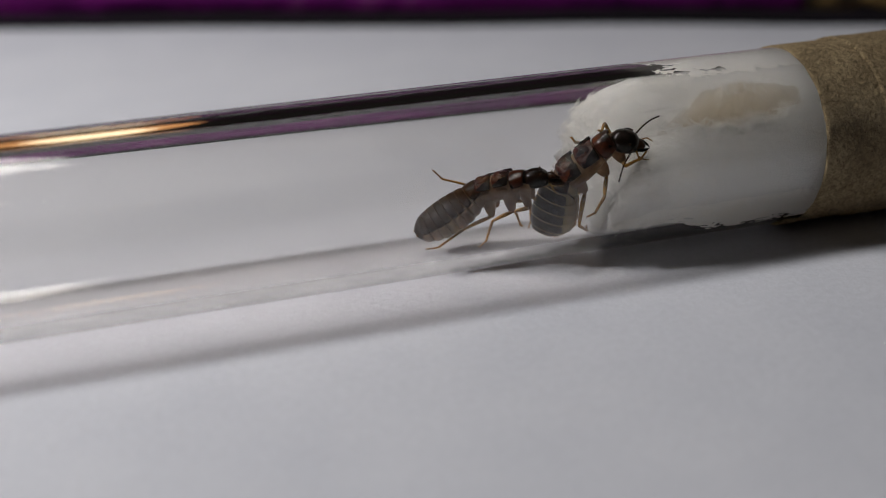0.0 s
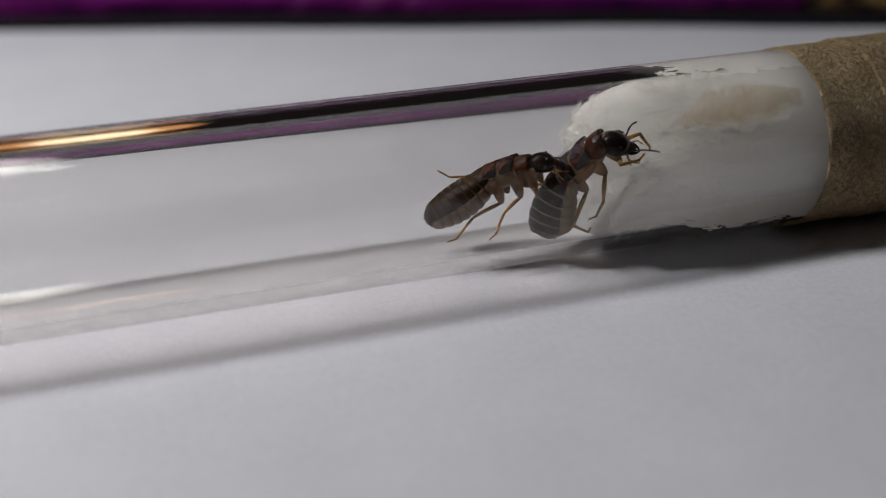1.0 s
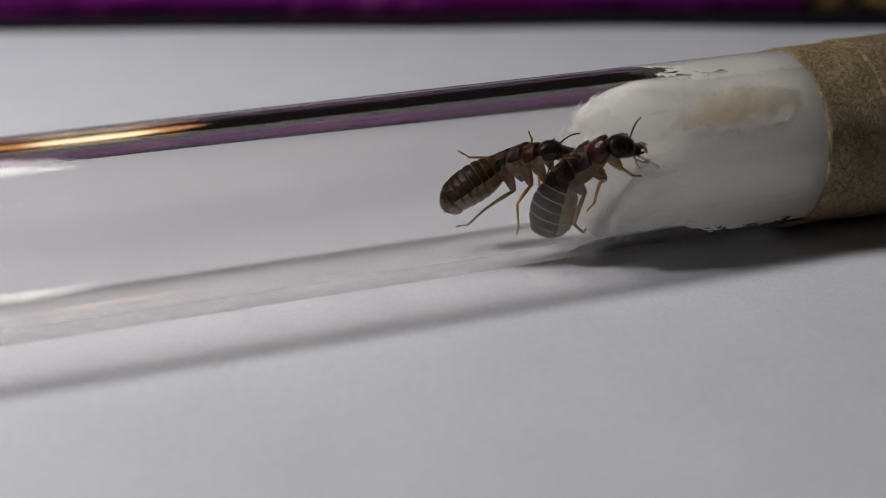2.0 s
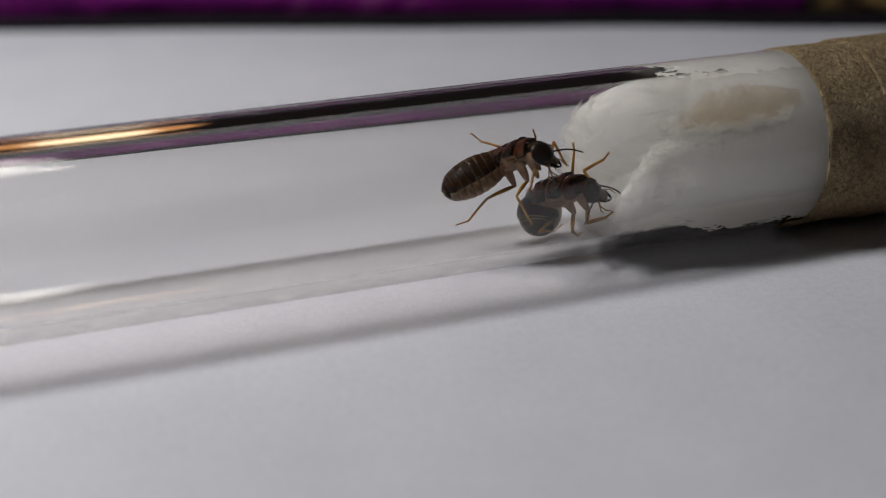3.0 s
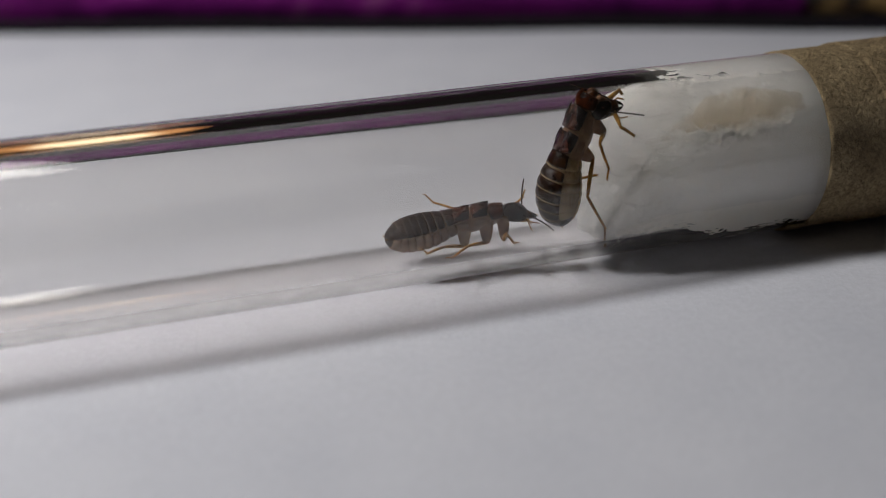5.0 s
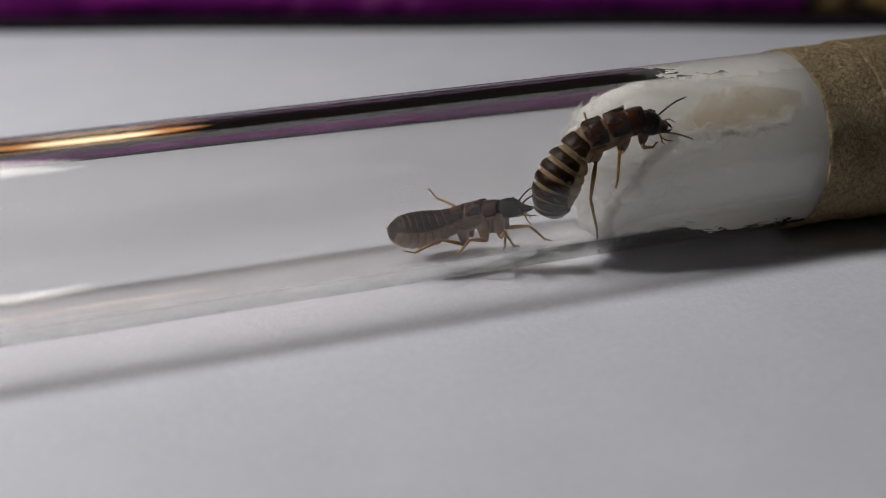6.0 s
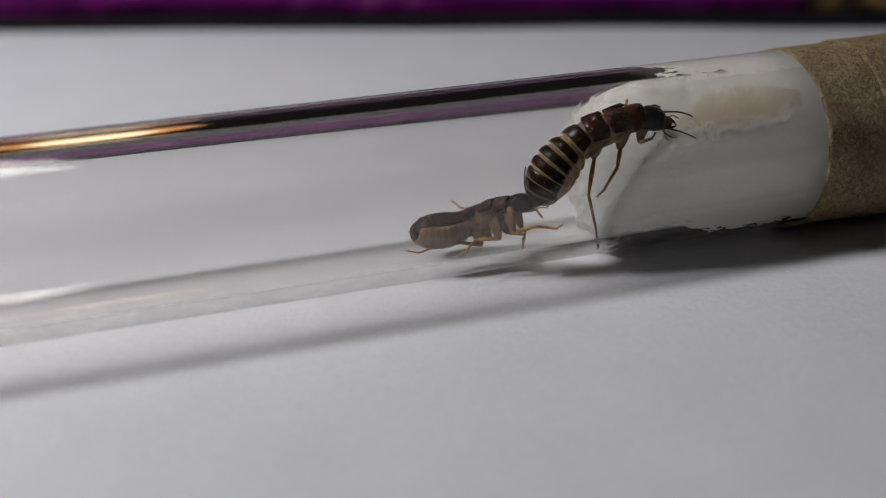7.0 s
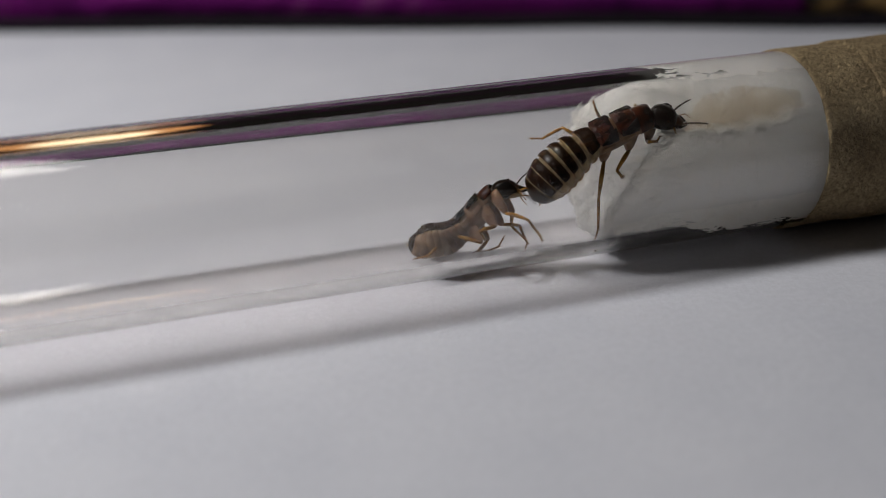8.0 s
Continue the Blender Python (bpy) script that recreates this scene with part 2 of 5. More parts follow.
def skin(bm, rings, cap=True, closed=False):
    """Quads between successive rings of points."""
    vs = [[bm.verts.new(p) for p in r] for r in rings]
    n = len(vs[0])
    for a, b in zip(vs, vs[1:]):
        for i in range(n):
            bm.faces.new((a[i], a[(i + 1) % n], b[(i + 1) % n], b[i]))
    if closed:
        for i in range(n):
            bm.faces.new((vs[-1][i], vs[-1][(i + 1) % n], vs[0][(i + 1) % n], vs[0][i]))
    elif cap:
        bm.faces.new(vs[0][::-1])
        bm.faces.new(vs[-1])
    return vs


def loft(bm, stations, n=18):
    """A body along x; each station is x, half width, half height, centre height."""
    skin(bm, [[Vector((x, ry * math.cos(2 * math.pi * i / n), zc + rz * math.sin(2 * math.pi * i / n)))
               for i in range(n)] for x, ry, rz, zc in stations])


def sweep(bm, points, radii, n=7):
    """A round limb along points."""
    pts = [Vector(p) for p in points]
    rings = []
    for i, p in enumerate(pts):
        t = (pts[min(i + 1, len(pts) - 1)] - pts[max(i - 1, 0)]).normalized()
        a = t.orthogonal().normalized() if abs(t.z) > 0.95 else t.cross(Vector((0, 0, 1))).normalized()
        b = t.cross(a)
        rings.append([p + radii[i] * (a * math.cos(2 * math.pi * k / n) + b * math.sin(2 * math.pi * k / n)) for k in range(n)])
    skin(bm, rings)


def ball(bm, c, r, n=12):
    """An ellipsoid at c with the three radii r."""
    rings = []
    for i in range(1, n // 2 + 3):
        a = math.pi * (i / (n // 2 + 3)) - math.pi / 2
        rings.append([Vector((c[0] + r[0] * math.sin(a), c[1] + r[1] * math.cos(a) * math.cos(2 * math.pi * k / n),
                              c[2] + r[2] * math.cos(a) * math.sin(2 * math.pi * k / n))) for k in range(n)])
    skin(bm, rings)


def plate(bm, x0, x1, ry, rz, zc, half, thick=0.07, bulge=0.05, m=6, n=16, taper=1.0, mid=90.0):
    """A curved shield from x0 to x1 over an elliptical back, half degrees to each side of mid."""
    top, low = [], []
    for j in range(m + 1):
        u = j / m
        k = (1 + (taper - 1) * u) * (1 + bulge * math.sin(math.pi * u))
        lip = 0.55 if j in (0, m) else 1.0
        row, under = [], []
        for i in range(n + 1):
            s = 2 * i / n - 1
            a = radians(mid + half * s)
            inset = 0.12 * (x1 - x0) * abs(s) ** 4
            x = x0 + (x1 - x0) * u + (inset if u < 0.5 else -inset) * abs(2 * u - 1)
            e = thick * lip * (0.5 if i in (0, n) else 1.0)
            row.append(Vector((x, (ry * k + e) * math.cos(a), zc + (rz * k + e) * math.sin(a))))
            under.append(Vector((x, (ry * k - 0.04) * math.cos(a), zc + (rz * k - 0.04) * math.sin(a))))
        top.append(row)
        low.append(under)
    skin(bm, [t + u[::-1] for t, u in zip(top, low)])

# ---- the setting ----


def build_ground():
    bm = bmesh.new()
    n = 24
    skin_rows = []
    for j in range(n + 1):
        skin_rows.append([Vector((-700 + 1400 * i / n, -700 + 1400 * j / n, -0.45)) for i in range(n + 1)])
    vs = [[bm.verts.new(p) for p in r] for r in skin_rows]
    for j in range(n):
        for i in range(n):
            bm.faces.new((vs[j][i], vs[j][i + 1], vs[j + 1][i + 1], vs[j + 1][i]))
    tagged(part("ground", bm, WOOD), "dark wooden table top under the paper sheet", "table", kind="structure")


def build_paper():
    """A sheet of white paper, with a little waviness and a visible thickness."""
    bm = bmesh.new()
    nx, ny = 84, 60
    x0, x1, y0, y1 = -185.0, 135.0, -110.0, 170.0

    def z(x, y):
        return 0.10 * noise.noise(Vector((x * 0.02, y * 0.02, 3.0))) * min(1.0, abs(y) / 25.0)
    rings = []
    for j in range(ny + 1):
        y = y0 + (y1 - y0) * j / ny
        xs = [x0 + (x1 - x0) * i / nx for i in range(nx + 1)]
        rings.append([Vector((x, y, z(x, y))) for x in xs] + [Vector((x, y, z(x, y) - 0.12)) for x in reversed(xs)])
    skin(bm, rings)
    tagged(part("paper_sheet", bm, PAPER), "plain white sheet of paper lying on the table", "paper")


# ---- the tube and what is fixed to it ----
TUBE_R, BORE_R, AXIS_Z = 8.0, 6.75, 8.0


def circle(x, r, n=96, wob=None):
    out = []
    for i in range(n):
        a = 2 * math.pi * i / n
        k = r + (wob(x, a) if wob else 0.0)
        out.append(Vector((x, k * math.cos(a), AXIS_Z + k * math.sin(a))))
    return out


def build_tube():
    tube = tagged(new("test_tube"), "clear glass test tube lying on white paper", "test tube")
    bm = bmesh.new()
    rings = []
    # outer skin from the mouth to the round bottom, then back along the bore
    for i in range(41):
        rings.append(circle(46 - 141 * i / 40, TUBE_R))
    for i in range(1, 12):
        a = math.pi / 2 * i / 12
        rings.append(circle(-95 - TUBE_R * math.sin(a), TUBE_R * math.cos(a)))
    rings.append(circle(-95 - TUBE_R, 0.02))
    rings.append(circle(-95 - BORE_R, 0.02))
    for i in range(11, 0, -1):
        a = math.pi / 2 * i / 12
        rings.append(circle(-95 - BORE_R * math.sin(a), BORE_R * math.cos(a)))
    for i in range(41):
        rings.append(circle(-95 + 141 * i / 40, BORE_R))
    skin(bm, rings, closed=True)
    wall = part("glass_wall", bm, GLASS, tube)
    wall.visible_shadow = False
    # unseen shell inside the wall, casting the shadow that the glass leaves out
    bm = bmesh.new()
    skin(bm, [circle(-94.5 + 139 * i / 20, BORE_R + 0.25) for i in range(21)], cap=False)
    part("tube_shade_shell", bm, TUBE_SHADE, tube)
    return tube


def smooth(e0, e1, x):
    t = max(0.0, min(1.0, (x - e0) / (e1 - e0)))
    return t * t * (3 - 2 * t)


def cotton_face(y, z):
    """How far the free end of the plug reaches, at y and z from the axis: it leans back on the open side."""
    near = smooth(-0.2, -3.4, y)
    x = -18.2 + near * (0.1 + 0.05 * max(0.0, z + 4.0) ** 2)
    x += 3.0 * math.exp(-((y + 2.9) / 2.0) ** 2) * smooth(-4.5, 1.0, z)
    x += 0.10 * max(0.0, z) ** 1.6
    p = Vector((0.0, y, z))
    return x + 0.9 * noise.noise(p * 0.42) + 0.6 * noise.noise(p * 1.1) + 0.16 * noise.noise(p * 2.7)


def hollow(x):
    """The long hollow under the glass at x: the angle of its middle and its half width, in radians."""
    half = 15.5 * max(0.0, 1 - ((x + 7.2) / 6.1) ** 2) ** 0.5
    half += (2.4 * noise.noise(Vector((x * 0.55, 3.0, 1.0))) + 1.3 * noise.noise(Vector((x * 1.7, 5.0, 2.0)))) * smooth(-1.2, -3.0, x)
    return radians(126 + 0.4 * (x + 8.0) + 1.5 * noise.noise(Vector((x * 0.4, 8.0, 6.0)))), radians(max(0.0, half))


def cotton_radius(x, a):
    """Radius of the plug at x and angle a: pressed on the glass, with dents where it hangs free."""
    y, z = math.cos(a), math.sin(a)
    p = Vector((x * 0.22, 2.2 * y, 2.2 * z))
    r = BORE_R + 0.10 + 0.13 * noise.noise(p * 1.7) + 0.07 * noise.noise(p * 4.1)
    # a long hollow under the glass on the upper side, with a ragged rim
    mid, wide = hollow(x)
    fray = 0.05 * noise.noise(Vector((x * 0.9, a * 5.0, 4.0)))
    away = abs(math.atan2(math.sin(a - mid), math.cos(a - mid))) + fray
    r -= 2.6 * smooth(wide + 0.05, wide - 0.18, away) * smooth(-0.9, -2.4, x)
    # small dry gaps along the top, where the fibres do not wet the glass
    rag = noise.noise(Vector((x * 0.45, a * 9.0, 2.0))) + 1.0 * noise.noise(Vector((x * 1.9, a * 26.0, 5.0)))
    top = smooth(-0.12, 0.12, 0.6 - abs(a - radians(80)) / 0.10 + 1.0 * rag - 1.5 * smooth(-11.0, -6.5, x))
    low = smooth(0.15, 0.5, noise.noise(Vector((x * 1.2, a * 34.0, 3.0))) + 0.6 * noise.noise(Vector((x * 3.1, a * 60.0, 8.0)))) * math.exp(-((a - radians(207)) / 0.10) ** 2) * smooth(-7.0, -10.0, x)
    edge = radians(206.5 + 14.0 * smooth(-13.0, -7.5, x))
    torn = (0.05 + 0.09 * smooth(-14.0, -9.0, x)) * rag
    wet = smooth(3.1, 3.3, a) * smooth(edge + 0.08, edge, a + torn)
    r += wet * max(0.0, BORE_R + 0.06 - r)
    r -= 0.35 * top + 0.22 * low
    # loose wool that does not press on the glass round the hollow
    loose = smooth(-0.05, 0.12, noise.noise(Vector((x * 0.33, a * 3.2, 9.0))) + 0.5 * noise.noise(Vector((x * 1.2, a * 9.0, 4.0))) + 0.3 * noise.noise(Vector((x * 3.0, a * 22.0, 7.0))))
    r -= (0.26 + 0.12 * noise.noise(Vector((x * 2.4, a * 16.0, 1.0)))) * loose * smooth(2.95, 2.5, a) * smooth(1.5, 1.75, a) * smooth(-1.0, -3.5, x)
    # on the open flank the wool stays dry and just clear of the glass
    clear = smooth(radians(96), radians(101), a + 0.05 * rag) * smooth(radians(199), radians(194), a + 0.04 * rag)
    under = smooth(edge, edge + 0.07, a + torn) * smooth(radians(285), radians(270), a)
    r -= max(clear, under) * max(0.0, r - (BORE_R - 0.03))
    d = min(1.0, max(0.0, (x - cotton_face(6.0 * y, 6.0 * z)) / 5.0))
    cut = 0.0015 + 0.2485 * smooth(-0.42, 0.05, z)
    return r * (1 - cut * (1 - math.sqrt(1 - (1 - d) ** 2)))


def build_cotton():
    plug = tagged(new("cotton_plug"), "white damp cotton wool plug filling the tube mouth", "cotton plug")
    plug.matrix_world = swing_pose()
    bm = bmesh.new()
    n, m = 400, 140
    rings = []
    angles = [2 * math.pi * i / n for i in range(n)]
    for k in range(1, 24):
        s = k / 24
        row = []
        for a in angles:
            r = s * cotton_radius(cotton_face(6 * math.cos(a), 6 * math.sin(a)), a)
            y, z = r * math.cos(a), r * math.sin(a)
            row.append(Vector((cotton_face(y, z), y, AXIS_Z + z)))
        rings.append(row)
    for j in range(m + 1):
        row = []
        for a in angles:
            x0 = cotton_face(6 * math.cos(a), 6 * math.sin(a))
            x = x0 + (7.0 - x0) * (j / m)
            r = cotton_radius(x, a)
            row.append(Vector((x, r * math.cos(a), AXIS_Z + r * math.sin(a))))
        rings.append(row)
    skin(bm, rings)
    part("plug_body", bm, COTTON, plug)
    # loose fibres on the skin and the free face
    bm = bmesh.new()
    rnd = random.Random(5)
    for k in range(6400):
        if k % 3 == 0:
            a = rnd.uniform(radians(85), radians(265))
            x0 = cotton_face(6 * math.cos(a), 6 * math.sin(a))
            x = x0 + (rnd.random() ** 2) * 12.0
            mid, wide = hollow(x)
            if abs(a - mid) < wide + 0.05 or (a > mid and x > -14.0):
                continue
            r = cotton_radius(x, a)
            c = Vector((x, r * math.cos(a), AXIS_Z + r * math.sin(a)))
            t1, t2 = Vector((1, 0, 0)), Vector((0, -math.sin(a), math.cos(a)))
            out = Vector((0, math.cos(a), math.sin(a))) * 0.12
        else:
            y, z = rnd.uniform(-6, 6), rnd.uniform(-6, 6)
            if math.hypot(y, z) > 5.9:
                continue
            c = Vector((cotton_face(y, z), y, AXIS_Z + z))
            t1, t2, out = Vector((0, 1, 0)), Vector((0, 0, 1)), Vector((-1, 0, 0))
        g = rnd.uniform(0, 6.28)
        d = t1 * math.cos(g) + t2 * math.sin(g)
        s = d.cross(out).normalized()
        rad = rnd.choice((0.007, 0.010, 0.017))
        w, ln, hh = rnd.uniform(-0.6, 0.6), rnd.uniform(0.25, 1.15), rnd.uniform(0.08, 0.45)
        pts = [c + d * ln * (u - 0.5) + s * w * (u - 0.5) ** 2 * 2 + out * hh * math.sin(math.pi * u) for u in (0, 0.33, 0.66, 1)]
        sweep(bm, pts, [0.008, rad, rad, 0.008], 3)
    # curly strands that lie between the plug and the glass above the hollow
    for k in range(420):
        x = rnd.uniform(-17.0, -1.0)
        a = radians(rnd.gauss(103, 5))
        x = max(x, cotton_face(6 * math.cos(a), 6 * math.sin(a)) + 0.2)
        if abs(a - hollow(x)[0]) < hollow(x)[1] + 0.08:
            continue
        ln, g, curl = rnd.uniform(0.6, 2.2), rnd.gauss(0.0, 0.9), rnd.uniform(-1.6, 1.6)
        pts, px, pa = [], x, a
        lift = rnd.uniform(0.03, 0.16)
        for q in range(7):
            r = min(max(cotton_radius(px, pa), BORE_R - 0.5) + lift * (1 + 1.5 * math.sin(math.pi * q / 6)), BORE_R - 0.03)
            pts.append(Vector((px, r * math.cos(pa), AXIS_Z + r * math.sin(pa))))
            px += ln / 6 * math.cos(g)
            pa += ln / 6 * math.sin(g) / BORE_R
            g += curl / 6 + rnd.gauss(0, 0.25)
        w = rnd.choice((0.010, 0.014, 0.020))
        sweep(bm, pts, [0.4 * w, w, w, w, w, w, 0.4 * w], 3)
    # fuzz on the lower lip of the hollow and down the free edge of the face
    for k in range(1300):
        x = rnd.uniform(-16.0, -1.6)
        mid, wide = hollow(x)
        a = mid + wide + radians(abs(rnd.gauss(0, 3.2)) - 2.5)
        if x < -13.0:
            a = radians(rnd.uniform(140, 195))
            x = max(x, cotton_face(6 * math.cos(a), 6 * math.sin(a)) + abs(rnd.gauss(0.3, 0.8)))
        ln, g, curl = rnd.uniform(0.4, 1.7), rnd.choice((-0.35, 3.5)) + rnd.gauss(0, 0.6), rnd.uniform(-3.0, 3.0)
        pts, px, pa, r0 = [], x, a, min(cotton_radius(x, a), BORE_R - 0.05)
        for q in range(6):
            r = min(max(cotton_radius(px, pa), r0 - 0.3) + 0.02 + 0.10 * math.sin(math.pi * q / 5), BORE_R - 0.02)
            pts.append(Vector((px, r * math.cos(pa), AXIS_Z + r * math.sin(pa))))
            px += ln / 5 * math.cos(g)
            pa += ln / 5 * math.sin(g) / BORE_R
            g += curl / 5 + rnd.gauss(0, 0.25)
        w = rnd.choice((0.010, 0.014, 0.022))
        sweep(bm, pts, [0.4 * w, w, w, w, w, 0.4 * w], 3)
    tagged(part("loose_fibres", bm, FIBRE, plug), kind="stuff")


def build_tape():
    tape = tagged(new("paper_tape"), "brown kraft paper tape wound round the tube mouth", "tape")

    def layer(name, x0, r0, ragged, seed):
        bm = bmesh.new()
        n = 140
        xs = [0, 0.12, 0.4, 1, 2, 3, 4, 6, 8, 10, 13, 16, 20, 25, 30, 36, 44]
        edge = [ragged * (noise.noise(Vector((5 * math.cos(6.2832 * i / n), 5 * math.sin(6.2832 * i / n), seed)))
                          + 0.5 * noise.noise(Vector((17 * math.cos(6.2832 * i / n), 17 * math.sin(6.2832 * i / n), seed))))
                for i in range(n)]

        def ring(x, r, inner):
            out = []
            for i in range(n):
                a = 2 * math.pi * i / n
                w = 0.0 if inner else 0.09 * noise.noise(Vector((x * 0.25, 3 * math.cos(a), 3 * math.sin(a) + seed)))
                if not inner and math.sin(a) < -0.8:
                    w = 0.0
                out.append(Vector((x0 + x + edge[i] * max(0.0, 1 - x / 3), (r + w) * math.cos(a), AXIS_Z + (r + w) * math.sin(a))))
            return out
        rings = [ring(x, r0 + (0.02 if x < 0.1 else 0.17), False) for x in xs]
        rings += [ring(x, r0, True) for x in reversed(xs)]
        skin(bm, rings, closed=True)
        part(name, bm, TAPE, tape)
    layer("first_wrap", 0.7, TUBE_R + 0.02, 0.10, 2.0)
    layer("second_wrap", 6.6, TUBE_R + 0.20, 0.14, 8.0)
    # a loose corner under the edge
    bm = bmesh.new()
    pts = []
    for u in range(7):
        for v in range(4):
            a = radians(262 + SWING - 7 * u)
            r = TUBE_R + 0.16 + 0.05 * u * 0.3 + 0.02 * v
            pts.append(Vector((0.3 - 0.26 * u * (1 - v / 3) + v * 0.2, r * math.cos(a), max(0.05, AXIS_Z + r * math.sin(a)))))
    rows = [pts[4 * u:4 * u + 4] for u in range(7)]
    skin(bm, [[p for p in r] + [p + Vector((0, -0.05, 0.14)) for p in reversed(r)] for r in rows])
    part("loose_corner", bm, TAPE, tape)


def build_cloth():
    """A purple fabric folded over twice, lying at the back of the paper."""
    cloth = tagged(new("folded_fabric"), "dark purple folded fabric with greyish pattern behind the tube", "fabric")

    def fold(name, y0, z0, r, seed, x0, x1, mat, label=""):
        bm = bmesh.new()
        n, m = 40, 150
        rows = []
        for j in range(m + 1):
            x = x0 + (x1 - x0) * j / m
            cy = y0 - 0.48 * x + 2.0 * noise.noise(Vector((x * 0.02, 8.0, seed)))
            rr = r * (1 + 0.12 * noise.noise(Vector((x * 0.03, 1.0, seed))))
            row = []
            for i in range(n):
                a = 2 * math.pi * i / n
                k = rr * (1 + 0.10 * noise.noise(Vector((x * 0.05, 2.2 * math.cos(a), 2.2 * math.sin(a) + seed))))
                deep = 2.6 if math.cos(a) > 0 else 1.0
                row.append(Vector((x, cy + deep * k * math.cos(a), max(z0 + k * math.sin(a), 0.2))))
            rows.append(row)
        skin(bm, rows)
        part(name, bm, mat, cloth, label)
    fold("lower_fold", 105.0, 5.6, 6.2, 1.0, -190, 53, CLOTH)
    fold("upper_fold", 116.0, 14.0, 8.0, 6.0, -190, 60, CLOTH)
    # a thin black roll along the foot of the folds
    fold("foot_strip", 96.4, 1.1, 1.2, 3.0, -190, 150, FOOT_BLACK, "black strip along the foot of the folds")
    fold("patterned_end", 105.5, 6.9, 7.4, 4.0, 52, 150, HEM, "brown and gold patterned end")


AMBER_GLOW = glow_material("amber_glass", (1.0, 0.46, 0.17), 0.72)
BULB_GLOW = glow_material("warm_bulb", (1.0, 0.78, 0.50), 1.9)


def build_warm_lamp():
    """A small lamp with an amber glass shade standing far behind."""
    lamp = tagged(new("table_lamp"), "small lit table lamp with amber glass shade", "lamp")
    where = Vector((-98, 592, 85))
    bm = bmesh.new()
    loft_up(bm, where, [(-85, 45), (-79, 45), (-76, 40), (-71, 12), (95, 8), (110, 10)])
    part("lamp_base", bm, WOOD, lamp)
    bm = bmesh.new()
    loft_up(bm, where, [(92, 40), (97, 60), (132, 72), (180, 70), (230, 53), (258, 28)])
    part("shade", bm, AMBER_GLOW, lamp, "glowing amber shade")
    bm = bmesh.new()
    loft_up(bm, where + Vector((6, -58, 0)), [(94, 5), (102, 26), (134, 36), (182, 36), (214, 24), (224, 5)])
    part("bulb", bm, BULB_GLOW, lamp, "bright warm bulb")


def loft_up(bm, c, stations, n=28):
    """A turned body standing at c; each station is height and radius."""
    skin(bm, [[c + Vector((r * math.cos(6.28319 * i / n), r * math.sin(6.28319 * i / n), z)) for i in range(n)] for z, r in stations])


build_ground()
build_paper()
build_tube()
build_cotton()
build_tape()
build_cloth()
build_warm_lamp()

# ---- the two insects ----
PROFILES = {8: (0.72, 0.87, 0.98, 1.03, 1.03, 1.0, 0.91, 0.75), 7: (0.73, 0.91, 1.02, 1.05, 1.03, 0.95, 0.78)}
# hip place along the thorax, femur length and shin length for front, middle and hind legs
HIPS = {"1": (0.80, 2.1, 2.6), "2": (0.46, 2.1, 2.9), "3": (0.02, 2.9, 4.3)}


